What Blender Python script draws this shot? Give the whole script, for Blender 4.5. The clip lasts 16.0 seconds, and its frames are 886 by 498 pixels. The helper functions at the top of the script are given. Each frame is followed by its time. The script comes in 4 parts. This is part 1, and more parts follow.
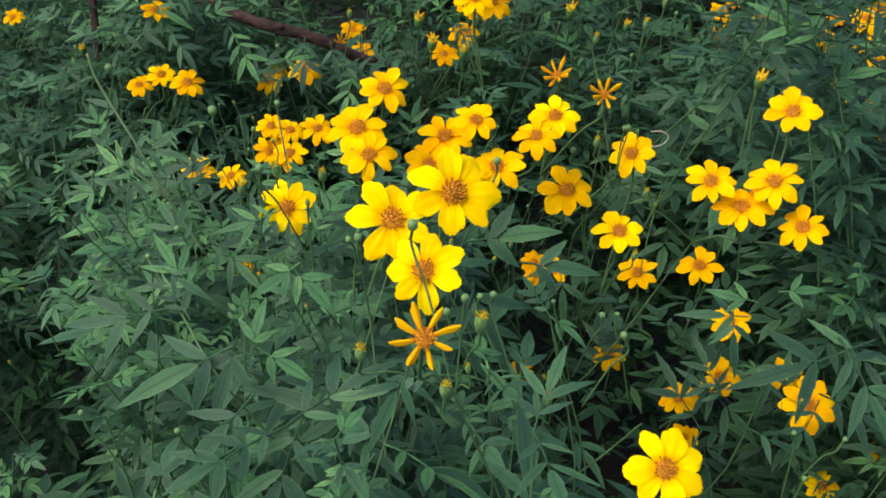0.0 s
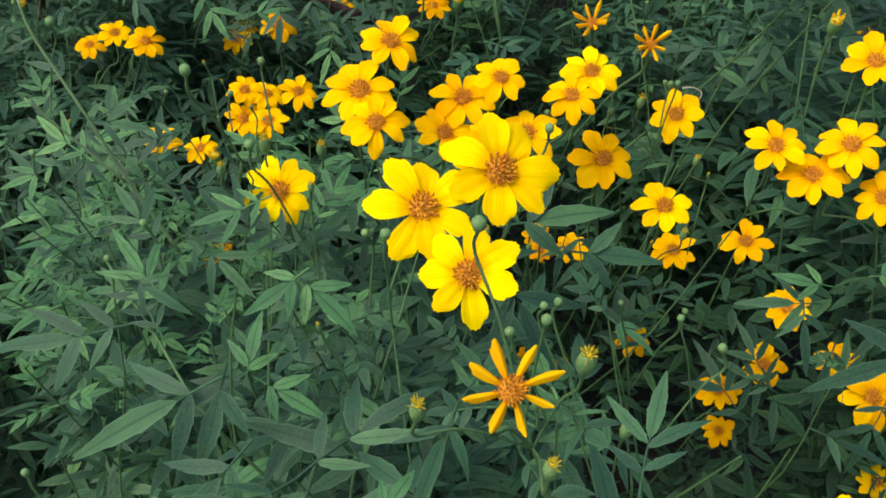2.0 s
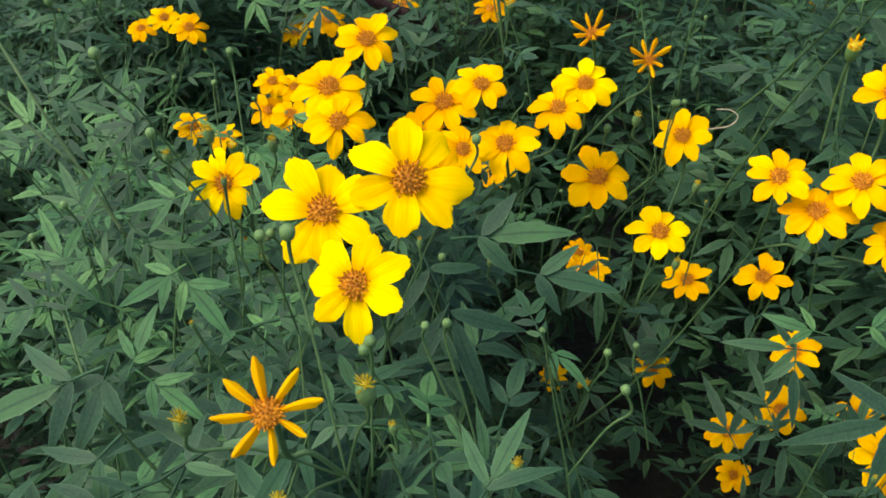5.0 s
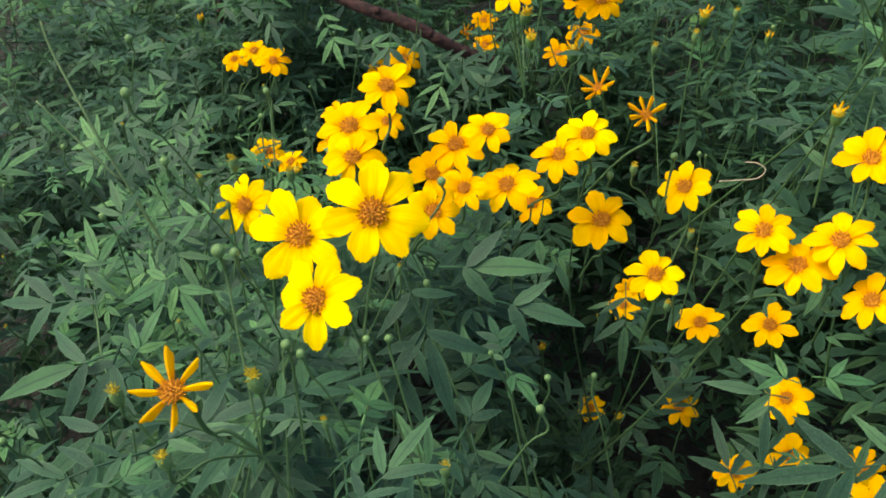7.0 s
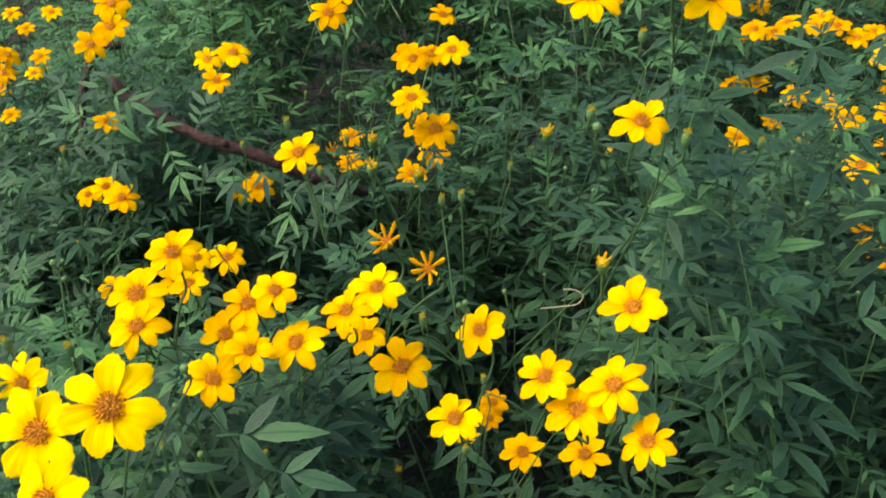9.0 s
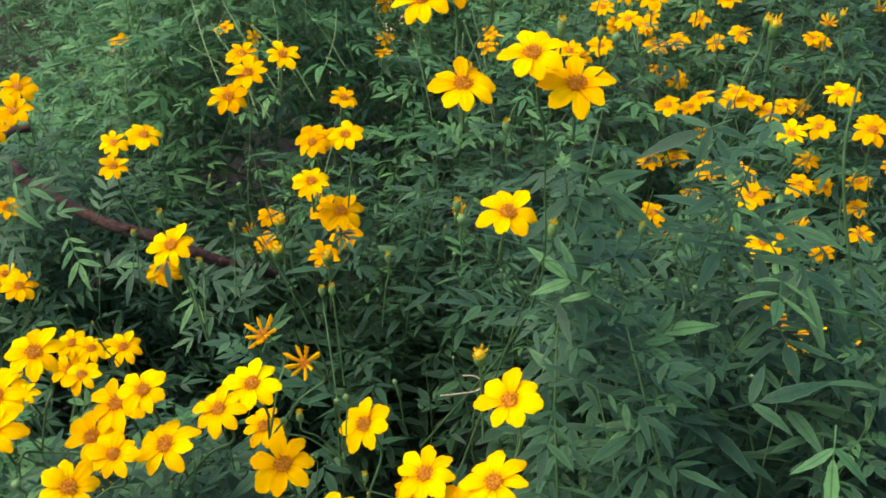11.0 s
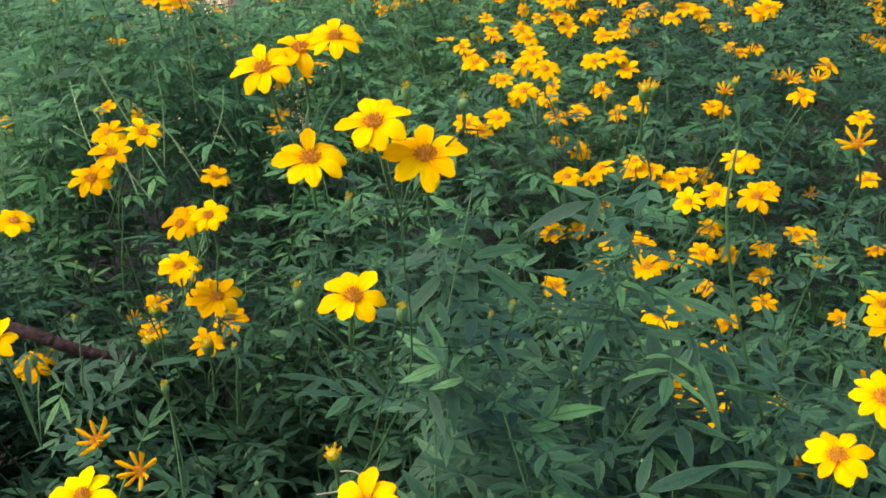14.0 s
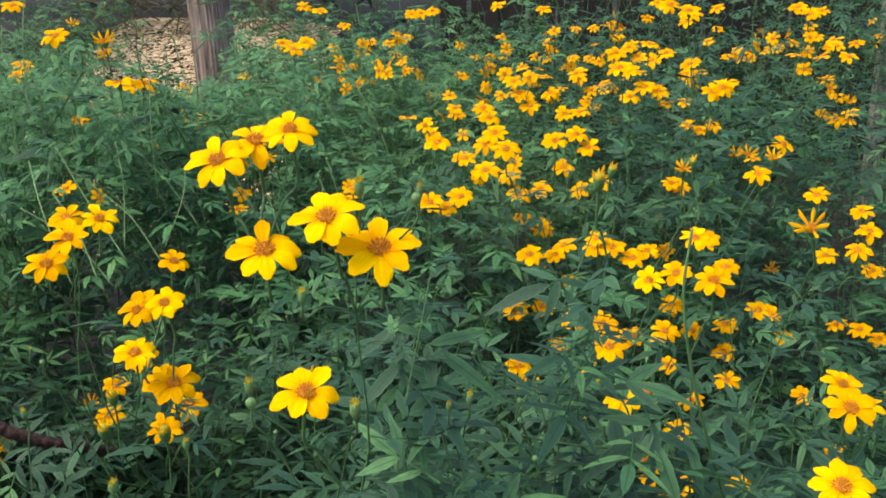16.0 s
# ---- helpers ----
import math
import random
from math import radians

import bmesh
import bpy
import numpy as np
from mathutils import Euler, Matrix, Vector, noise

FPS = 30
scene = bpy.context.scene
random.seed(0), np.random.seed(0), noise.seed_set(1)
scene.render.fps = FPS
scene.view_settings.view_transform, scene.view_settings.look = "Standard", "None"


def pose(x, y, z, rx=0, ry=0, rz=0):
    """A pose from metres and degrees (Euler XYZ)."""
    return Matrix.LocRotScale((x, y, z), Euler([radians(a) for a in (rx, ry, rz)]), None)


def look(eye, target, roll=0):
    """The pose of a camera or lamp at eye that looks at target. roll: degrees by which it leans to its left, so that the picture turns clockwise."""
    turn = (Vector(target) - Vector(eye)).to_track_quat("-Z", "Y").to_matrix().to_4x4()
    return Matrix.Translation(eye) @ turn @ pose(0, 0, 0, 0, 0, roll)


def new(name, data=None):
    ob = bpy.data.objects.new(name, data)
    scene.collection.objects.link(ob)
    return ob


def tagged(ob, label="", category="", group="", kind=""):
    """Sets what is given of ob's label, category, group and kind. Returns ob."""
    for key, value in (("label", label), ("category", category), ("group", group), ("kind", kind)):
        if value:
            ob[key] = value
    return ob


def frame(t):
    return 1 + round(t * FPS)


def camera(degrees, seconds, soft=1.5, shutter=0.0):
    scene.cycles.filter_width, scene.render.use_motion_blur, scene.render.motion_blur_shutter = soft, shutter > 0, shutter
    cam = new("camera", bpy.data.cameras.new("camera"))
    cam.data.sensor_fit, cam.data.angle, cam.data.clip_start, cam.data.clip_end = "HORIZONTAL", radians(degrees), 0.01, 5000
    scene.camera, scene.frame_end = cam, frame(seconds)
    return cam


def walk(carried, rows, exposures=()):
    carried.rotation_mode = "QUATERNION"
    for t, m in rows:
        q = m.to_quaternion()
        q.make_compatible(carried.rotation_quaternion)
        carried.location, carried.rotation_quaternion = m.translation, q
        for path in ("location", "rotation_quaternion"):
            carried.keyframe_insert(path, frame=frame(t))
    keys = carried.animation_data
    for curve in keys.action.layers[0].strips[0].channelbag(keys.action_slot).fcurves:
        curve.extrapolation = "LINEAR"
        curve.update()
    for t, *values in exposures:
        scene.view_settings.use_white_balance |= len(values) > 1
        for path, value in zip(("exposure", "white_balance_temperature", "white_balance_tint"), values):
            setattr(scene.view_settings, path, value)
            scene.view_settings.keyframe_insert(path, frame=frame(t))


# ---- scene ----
cam = camera(48.4, 16.0, soft=1.75, shutter=0.4)
METRES, EYE, TILT, LEAN, TURN = 0.68, 1.42, -36.0, 0.0, 0.0
ROWS = [
    (0.0, 0.0, 0.0, 0.0, 0.0, 0.0, -0.0),
    (0.5, -0.0236, 0.0609, 0.0151, -0.73, -0.88, 0.34),
    (1.0, -0.0367, 0.1194, 0.0217, -1.23, -1.68, 0.75),
    (1.5, -0.0414, 0.1621, 0.0203, -1.64, -2.24, 1.1),
    (2.0, -0.0563, 0.1913, 0.0235, -2.18, -2.26, 1.3),
    (2.5, -0.0549, 0.2159, 0.0256, -2.76, -1.96, 1.54),
    (3.0, -0.0469, 0.2271, 0.0318, -2.63, -1.73, 1.39),
    (3.5, -0.033, 0.2388, 0.0342, -1.42, -1.84, 0.7),
    (4.0, 0.0069, 0.2532, 0.0271, 0.16, -2.25, -0.23),
    (6.5, 0.1907, 0.1615, 0.0402, 11.69, -1.72, -7.07),
    (7.0, 0.2234, 0.1504, 0.0454, 12.48, -1.26, -7.0),
    (7.5, 0.2602, 0.1547, 0.0614, 12.69, -0.45, -6.76),
    (8.0, 0.3083, 0.1653, 0.0886, 11.81, 0.52, -6.04),
    (8.5, 0.3545, 0.1665, 0.1211, 10.64, 1.71, -5.07),
    (9.0, 0.3879, 0.1562, 0.1496, 9.86, 3.1, -4.23),
    (9.5, 0.4125, 0.156, 0.1628, 9.19, 4.49, -3.91),
    (12.0, 0.503, 0.2238, 0.1906, 6.87, 8.19, -2.24),
    (12.5, 0.5195, 0.2389, 0.1913, 6.34, 8.81, -1.82),
    (13.0, 0.5311, 0.2571, 0.1969, 5.74, 9.57, -1.43),
    (13.5, 0.5365, 0.2766, 0.2013, 5.08, 10.49, -1.0),
    (14.0, 0.5393, 0.28, 0.2049, 4.46, 11.61, -0.7),
    (14.5, 0.5405, 0.286, 0.2068, 4.01, 12.7, -0.61),
    (15.0, 0.5476, 0.2925, 0.211, 3.66, 13.66, -0.39),
    (15.5, 0.5505, 0.2908, 0.2175, 3.21, 14.64, -0.06),
    (16.0, 0.552, 0.2798, 0.2262, 2.83, 15.6, 0.15),
]
walk(cam, [(t, pose(0, 0, EYE, TILT, LEAN, TURN) @ pose(METRES * x, METRES * y, METRES * z, 90 + pitch, roll, yaw)) for t, x, y, z, yaw, pitch, roll in ROWS], ((0.0, 1.06, 6500, 10), (3.5, 1.03, 6600, 10), (7.0, 1.22, 6900, 9), (9.5, 1.32, 6900, 9), (12.0, 1.31, 6650, 10), (16.0, 1.31, 6500, 10)))

# ---- sky, sun ----
world = bpy.data.worlds.new("sky")
scene.world = world
world.use_nodes = True
wn = world.node_tree
sky = wn.nodes.new("ShaderNodeTexSky")
sky.sky_type = "NISHITA"
sky.sun_disc = False
SUN_EL, SUN_AZ = 58.0, 246.0
sky.sun_elevation, sky.sun_rotation = radians(SUN_EL), radians(SUN_AZ)
sky.air_density, sky.dust_density, sky.ozone_density = 1.0, 3.0, 1.0
wn.nodes["Background"].inputs["Strength"].default_value = 0.14
wn.links.new(sky.outputs[0], wn.nodes["Background"].inputs["Color"])
sun = new("sun", bpy.data.lights.new("sun", "SUN"))
sun.data.energy, sun.data.angle, sun.data.color = 1.5, radians(50), (1.0, 0.91, 0.70)
sun_way = Vector((math.sin(radians(SUN_AZ)) * math.cos(radians(SUN_EL)), math.cos(radians(SUN_AZ)) * math.cos(radians(SUN_EL)), math.sin(radians(SUN_EL))))
sun.matrix_world = look(sun_way * 30, (0, 0, 0))


# ---- materials ----
def base_material(name, rough=0.5, spec=0.4):
    m = bpy.data.materials.new(name)
    m.use_nodes = True
    p = m.node_tree.nodes["Principled BSDF"]
    p.inputs["Roughness"].default_value = rough
    p.inputs["Specular IOR Level"].default_value = spec
    return m, m.node_tree, p


def ramp(nt, source, stops):
    r = nt.nodes.new("ShaderNodeValToRGB")
    els = r.color_ramp.elements
    while len(els) < len(stops):
        els.new(0.5)
    for e, (pos, col) in zip(els, stops):
        e.position, e.color = pos, (*col, 1)
    nt.links.new(source, r.inputs[0])
    return r.outputs[0]


def noise_tex(nt, scale, detail=4.0, rough=0.55, coords="Object", stretch=None):
    tc = nt.nodes.new("ShaderNodeTexCoord")
    n = nt.nodes.new("ShaderNodeTexNoise")
    n.inputs["Scale"].default_value, n.inputs["Detail"].default_value, n.inputs["Roughness"].default_value = scale, detail, rough
    source = tc.outputs[coords]
    if stretch:
        mp = nt.nodes.new("ShaderNodeMapping")
        mp.inputs["Scale"].default_value = stretch
        nt.links.new(source, mp.inputs[0])
        source = mp.outputs[0]
    nt.links.new(source, n.inputs["Vector"])
    return n.outputs["Fac"]


def mix_color(nt, fac, a, b, blend="MIX"):
    m = nt.nodes.new("ShaderNodeMix")
    m.data_type, m.blend_type = "RGBA", blend
    for slot, v in ((0, fac), (6, a), (7, b)):
        if isinstance(v, (int, float)):
            m.inputs[slot].default_value = v
        elif isinstance(v, tuple):
            m.inputs[slot].default_value = (*v, 1)
        else:
            nt.links.new(v, m.inputs[slot])
    return m.outputs[2]


def math_node(nt, op, a, b):
    m = nt.nodes.new("ShaderNodeMath")
    m.operation = op
    for slot, v in ((0, a), (1, b)):
        if isinstance(v, (int, float)):
            m.inputs[slot].default_value = v
        else:
            nt.links.new(v, m.inputs[slot])
    return m.outputs[0]


def bump(nt, p, height, strength, distance):
    b = nt.nodes.new("ShaderNodeBump")
    b.inputs["Strength"].default_value, b.inputs["Distance"].default_value = strength, distance
    nt.links.new(height, b.inputs["Height"])
    nt.links.new(b.outputs[0], p.inputs["Normal"])


def piece_random(nt):
    """A random number for each piece: by object, and by loose island within one mesh."""
    o, g = nt.nodes.new("ShaderNodeObjectInfo"), nt.nodes.new("ShaderNodeNewGeometry")
    s = math_node(nt, "ADD", o.outputs["Random"], g.outputs["Random Per Island"])
    return math_node(nt, "FRACT", s, 0.0)


def translucent(nt, p, color, share):
    """Lets part of the light through a thin leaf or petal."""
    t = nt.nodes.new("ShaderNodeBsdfTranslucent")
    mx = nt.nodes.new("ShaderNodeMixShader")
    mx.inputs[0].default_value = share
    nt.links.new(color, t.inputs["Color"])
    nt.links.new(p.outputs[0], mx.inputs[1])
    nt.links.new(t.outputs[0], mx.inputs[2])
    nt.links.new(mx.outputs[0], nt.nodes["Material Output"].inputs["Surface"])


def leaf_material(name, stops, share=0.13, rough=0.48):
    m, nt, p = base_material(name, rough, 0.17)
    tone = ramp(nt, piece_random(nt), stops)
    blotch = noise_tex(nt, 120.0, 3.0)
    dark = mix_color(nt, ramp(nt, blotch, [(0.35, (0, 0, 0)), (0.7, (0.45, 0.45, 0.45))]), tone, (0.02, 0.05, 0.03), "MIX")
    uv = nt.nodes.new("ShaderNodeUVMap")
    sep = nt.nodes.new("ShaderNodeSeparateXYZ")
    nt.links.new(uv.outputs[0], sep.inputs[0])
    across = math_node(nt, "ABSOLUTE", math_node(nt, "SUBTRACT", sep.outputs[0], 0.5), 0.0)
    rib = ramp(nt, across, [(0.0, (0.62, 0.62, 0.62)), (0.035, (0.5, 0.5, 0.5)), (0.085, (0, 0, 0))])
    col = mix_color(nt, rib, dark, (0.010, 0.030, 0.022))
    edge = ramp(nt, across, [(0.40, (0, 0, 0)), (0.5, (0.35, 0.35, 0.35))])
    col = mix_color(nt, edge, col, (0.12, 0.22, 0.13))
    fine = noise_tex(nt, 700.0, 3.0, 0.6)
    side = math_node(nt, "SUBTRACT", math_node(nt, "MULTIPLY", sep.outputs[1], 30.0), math_node(nt, "MULTIPLY", across, 18.0))
    vein = math_node(nt, "POWER", math_node(nt, "ABSOLUTE", math_node(nt, "SINE", side, 0.0), 0.0), 6.0)
    col = mix_color(nt, math_node(nt, "MULTIPLY", vein, 0.02), col, (0.10, 0.20, 0.12))
    col = mix_color(nt, ramp(nt, fine, [(0.45, (0, 0, 0)), (0.75, (0.22, 0.22, 0.22))]), col, (0.09, 0.18, 0.10))
    nt.links.new(col, p.inputs["Base Color"])
    nt.links.new(ramp(nt, fine, [(0.3, (rough - 0.08,) * 3), (0.7, (rough + 0.18,) * 3)]), p.inputs["Roughness"])
    bump(nt, p, math_node(nt, "ADD", math_node(nt, "MULTIPLY", vein, -0.05), math_node(nt, "ADD", fine, blotch)), 0.3, 0.0004)
    translucent(nt, p, col, share)
    return m


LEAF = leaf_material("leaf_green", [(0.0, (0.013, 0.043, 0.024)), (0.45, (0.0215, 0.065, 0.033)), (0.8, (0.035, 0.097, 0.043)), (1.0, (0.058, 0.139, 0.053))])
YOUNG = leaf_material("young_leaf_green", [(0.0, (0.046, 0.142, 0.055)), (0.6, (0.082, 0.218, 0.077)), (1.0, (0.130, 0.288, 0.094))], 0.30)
# pale leaves of far left plants and weeds, sunlight put into the colour
BRIGHT_LEAF = leaf_material("bright_leaf_green", [(0.0, (0.044, 0.118, 0.052)), (0.55, (0.094, 0.215, 0.080)), (1.0, (0.180, 0.335, 0.110))], 0.36)


def petal_material(name, stops, share):
    m, nt, p = base_material(name, 0.75, 0.02)
    tone = ramp(nt, piece_random(nt), stops)
    uv = nt.nodes.new("ShaderNodeUVMap")
    mp = nt.nodes.new("ShaderNodeMapping")
    mp.inputs["Scale"].default_value = (14, 1.2, 1)
    nt.links.new(uv.outputs[0], mp.inputs[0])
    n = nt.nodes.new("ShaderNodeTexNoise")
    n.inputs["Scale"].default_value, n.inputs["Detail"].default_value = 1.0, 3.0
    nt.links.new(mp.outputs[0], n.inputs["Vector"])
    col = mix_color(nt, ramp(nt, n.outputs["Fac"], [(0.45, (0, 0, 0)), (0.75, (0.30, 0.30, 0.30))]), tone, (0.74, 0.27, 0.0))
    sep = nt.nodes.new("ShaderNodeSeparateXYZ")
    nt.links.new(uv.outputs[0], sep.inputs[0])
    root = ramp(nt, sep.outputs[1], [(0.0, (0.75, 0.75, 0.75)), (0.35, (0, 0, 0))])
    col = mix_color(nt, root, col, (0.70, 0.26, 0.0))
    nt.links.new(col, p.inputs["Base Color"])
    bump(nt, p, n.outputs["Fac"], 0.5, 0.0006)
    translucent(nt, p, col, share)
    return m


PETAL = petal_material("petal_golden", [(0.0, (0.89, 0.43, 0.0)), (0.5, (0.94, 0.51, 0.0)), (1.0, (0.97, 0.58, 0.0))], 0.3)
# nearest flowers: the stronger light on them is put into the colour
LIT_PETAL = petal_material("petal_lit", [(0.0, (0.94, 0.56, 0.0)), (0.5, (0.97, 0.66, 0.0)), (1.0, (0.99, 0.74, 0.0))], 0.3)
# flowers further back: their shade is put into the colour
SHADED_PETAL = petal_material("petal_shaded", [(0.0, (0.70, 0.32, 0.0)), (0.5, (0.79, 0.39, 0.0)), (1.0, (0.86, 0.45, 0.0))], 0.3)
OLD_PETAL = petal_material("petal_orange", [(0.0, (0.76, 0.38, 0.003)), (1.0, (0.87, 0.49, 0.003))], 0.25)


def plain_material(name, a, b, scale, rough=0.6, relief=0.3, depth=0.001, stretch=None):
    m, nt, p = base_material(name, rough, 0.3)
    n = noise_tex(nt, scale, 5.0, stretch=stretch)
    col = ramp(nt, n, [(0.3, a), (0.7, b)])
    r = piece_random(nt)
    col = mix_color(nt, math_node(nt, "MULTIPLY", r, 0.3), col, tuple(0.5 * v for v in a))
    nt.links.new(col, p.inputs["Base Color"])
    bump(nt, p, n, relief, depth)
    return m


DISC = plain_material("disc_orange", (0.30, 0.085, 0.002), (0.72, 0.31, 0.007), 11.0, 0.75)
CALYX = plain_material("calyx_green", (0.06, 0.16, 0.045), (0.14, 0.26, 0.07), 300.0)
BUD = plain_material("bud_green", (0.07, 0.16, 0.05), (0.16, 0.26, 0.09), 5.0)
TIP = plain_material("bud_tip_yellow", (0.34, 0.26, 0.008), (0.60, 0.44, 0.01), 6.0)
STEM = plain_material("stem_green", (0.035, 0.090, 0.030), (0.085, 0.160, 0.055), 60.0)
WOODY = plain_material("stem_woody", (0.05, 0.06, 0.03), (0.13, 0.10, 0.05), 120.0)
BRANCH = plain_material("branch_bark", (0.014, 0.007, 0.006), (0.075, 0.032, 0.026), 130.0, 0.8, 1.0, 0.004)
STRAW = plain_material("straw_pale", (0.30, 0.25, 0.16), (0.5, 0.44, 0.32), 300.0)
BARK = plain_material("tree_bark", (0.07, 0.050, 0.040), (0.30, 0.235, 0.195), 34.0, 0.85, 1.0, 0.02, (1, 1, 0.16))
# soil colour darkened: the shade under the plants is put into it
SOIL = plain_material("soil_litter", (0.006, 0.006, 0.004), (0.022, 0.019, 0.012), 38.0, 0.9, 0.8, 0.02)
CHIP = plain_material("wood_chip", (0.34, 0.24, 0.14), (0.70, 0.56, 0.38), 60.0, 0.8)
# dark boards, darker still with the shade behind the bed in their colour
TIMBER = plain_material("shaded_timber", (0.006, 0.005, 0.004), (0.024, 0.018, 0.014), 30.0, 0.8, 0.5, 0.003, (1, 1, 0.1))
GREYWOOD = plain_material("grey_weathered_wood", (0.12, 0.11, 0.10), (0.30, 0.28, 0.26), 40.0, 0.8, 0.5, 0.003, (1, 1, 0.1))
VIOLET = plain_material("violet_petal", (0.06, 0.03, 0.30), (0.14, 0.07, 0.50), 200.0)


# ---- mesh helpers ----
def mesh_of(name, verts, faces, material, uvs=None, smooth=True):
    me = bpy.data.meshes.new(name)
    me.from_pydata([tuple(v) for v in verts], [], [tuple(f) for f in faces])
    if uvs is not None:
        layer = me.uv_layers.new(name="UVMap")
        idx = np.empty(len(me.loops), dtype=np.int32)
        me.loops.foreach_get("vertex_index", idx)
        layer.data.foreach_set("uv", np.asarray(uvs, dtype=np.float32)[idx].ravel())
    me.materials.append(material)
    if smooth:
        me.polygons.foreach_set("use_smooth", [True] * len(me.polygons))
    me.update()
    return me


def part(name, me, parent, m=None, label="", kind=""):
    ob = new(name, me)
    ob.parent = parent
    if m is not None:
        ob.matrix_local = m
    if label or kind:
        tagged(ob, label, "", "", kind)
    return ob


def tube(path, radii, sides=6, cap=True):
    """Vertices and faces of a tapered tube along a path of points."""
    pts = [Vector(p) for p in path]
    verts, faces = [], []
    side = None
    for i, p in enumerate(pts):
        way = (pts[min(i + 1, len(pts) - 1)] - pts[max(i - 1, 0)]).normalized()
        if side is None:
            side = way.orthogonal().normalized()
        side = (side - way * side.dot(way)).normalized()
        up = way.cross(side)
        for k in range(sides):
            a = 2 * math.pi * k / sides
            verts.append(p + (side * math.cos(a) + up * math.sin(a)) * radii[i])
        if i:
            for k in range(sides):
                a, b = (i - 1) * sides + k, (i - 1) * sides + (k + 1) % sides
                faces.append((a, b, b + sides, a + sides))
    if cap:
        n = len(verts)
        faces.append(tuple(range(sides - 1, -1, -1)))
        faces.append(tuple(range(n - sides, n)))
    return verts, faces


def smooth_path(points, steps):
    """A Catmull-Rom line through the points."""
    p = [Vector(q) for q in points]
    p = [2 * p[0] - p[1], *p, 2 * p[-1] - p[-2]]
    out = []
    for i in range(1, len(p) - 2):
        for k in range(steps):
            t = k / steps
            out.append(0.5 * (2 * p[i] + (p[i + 1] - p[i - 1]) * t + (2 * p[i - 1] - 5 * p[i] + 4 * p[i + 1] - p[i + 2]) * t * t + (3 * p[i] - p[i - 1] - 3 * p[i + 1] + p[i + 2]) * t ** 3))
    out.append(p[-2])
    return out


class Pile:
    """Gathers pieces into one mesh."""

    def __init__(self):
        self.v, self.f, self.uv, self.n = [], [], [], 0

    def add(self, verts, faces, uvs=None):
        verts = np.asarray([tuple(v) for v in verts]) if not isinstance(verts, np.ndarray) else verts
        self.v.append(verts)
        self.f.extend(tuple(i + self.n for i in f) for f in faces)
        self.uv.append(np.zeros((len(verts), 2)) + 0.3 if uvs is None else uvs)
        self.n += len(verts)

    def mesh(self, name, material):
        return mesh_of(name, np.concatenate(self.v), self.f, material, np.concatenate(self.uv))


# ---- leaves: pinnate, with toothed lance-shaped leaflets ----
def leaflet(length, width, root, turn, rng, rows=7, teeth=0.06, droop=0.25, fold=0.12):
    """One lance-shaped leaflet in the xy plane from root, pointing turn radians off the +y axis."""
    v, uv = [], []
    c, s = math.cos(turn), math.sin(turn)
    bend, roll = rng.uniform(-0.12, 0.12), rng.uniform(-0.25, 0.25)
    for i in range(rows):
        t = i / (rows - 1)
        if rows > 8 and 0 < i < rows - 1 and i % 2 == 0:
            t = (i - 0.72) / (rows - 1)
        w = width * 0.5 * math.sin(math.pi * t ** 0.80) ** 0.85 * (1.08 - 0.16 * t) if 0 < i < rows - 1 else width * 0.03
        if rows > 8 and 0 < i < rows - 1:
            w *= 1 + (teeth if i % 2 else -teeth)
        y = length * t
        z = -droop * length * t * t
        x0 = bend * length * t * t
        for k in (-1, 0, 1) if rows > 4 else (-1, 1):
            x = x0 + k * w
            zz = z + (fold * w if k else 0) + roll * k * w
            v.append((root[0] + x * c + y * s, root[1] - x * s + y * c, root[2] + zz))
            uv.append((0.5 + 0.5 * k, t))
    if rows <= 4:
        return v, [(2 * i, 2 * i + 1, 2 * i + 3, 2 * i + 2) for i in range(rows - 1)], uv
    f = []
    for i in range(rows - 1):
        a = 3 * i
        f += [(a, a + 1, a + 4, a + 3), (a + 1, a + 2, a + 5, a + 4)]
    return v, f, uv


def leaf_shape(seed, pairs, length, width, rows=7):
    """A compound leaf of unit-true size: petiole at the origin, pointing along +y."""
    rng = random.Random(seed)
    pile = Pile()
    stalk = 0.35 * length
    step = 0.42 * length
    total = stalk + step * (pairs - 1) + 0.12 * length
    arch = lambda y: -0.22 * y * y / max(total, 0.01)
    rach = [(0, total * q, arch(total * q) - 0.0004) for q in (0, 0.35, 0.7, 1.0)]
    tv, tf = tube(rach, [0.0009, 0.0008, 0.0007, 0.0005], 4, False)
    if rows > 5:
        pile.add(tv, tf)
    for i in range(pairs):
        y = stalk + step * i
        size = 0.62 + 0.28 * (i / max(1, pairs - 1)) if pairs > 1 else 0.72
        for side in (-1, 1):
            turn = side * radians(rng.uniform(42, 62))
            pile.add(*leaflet(length * size * rng.uniform(0.85, 1.1), width * size * rng.uniform(0.9, 1.1), (0, y + rng.uniform(-0.1, 0.1) * step, arch(y)), turn, rng, rows, 0.06, rng.uniform(0.0, 0.35)))
    pile.add(*leaflet(length * rng.uniform(0.98, 1.12), width, (0, total, arch(total)), rng.uniform(-0.12, 0.12), rng, rows, 0.06, rng.uniform(0.05, 0.45)))
    return pile


LEAF_FORMS = ((1, 0.046, 0.0100), (2, 0.042, 0.0092), (2, 0.038, 0.0087), (3, 0.034, 0.0080), (1, 0.038, 0.0110), (2, 0.047, 0.0094))    # pairs, length, width
SHAPES = [leaf_shape(10 + i, *form, 6) for i, form in enumerate(LEAF_FORMS)]
FINE = [leaf_shape(10 + i, *form, 9) for i, form in enumerate(LEAF_FORMS)]
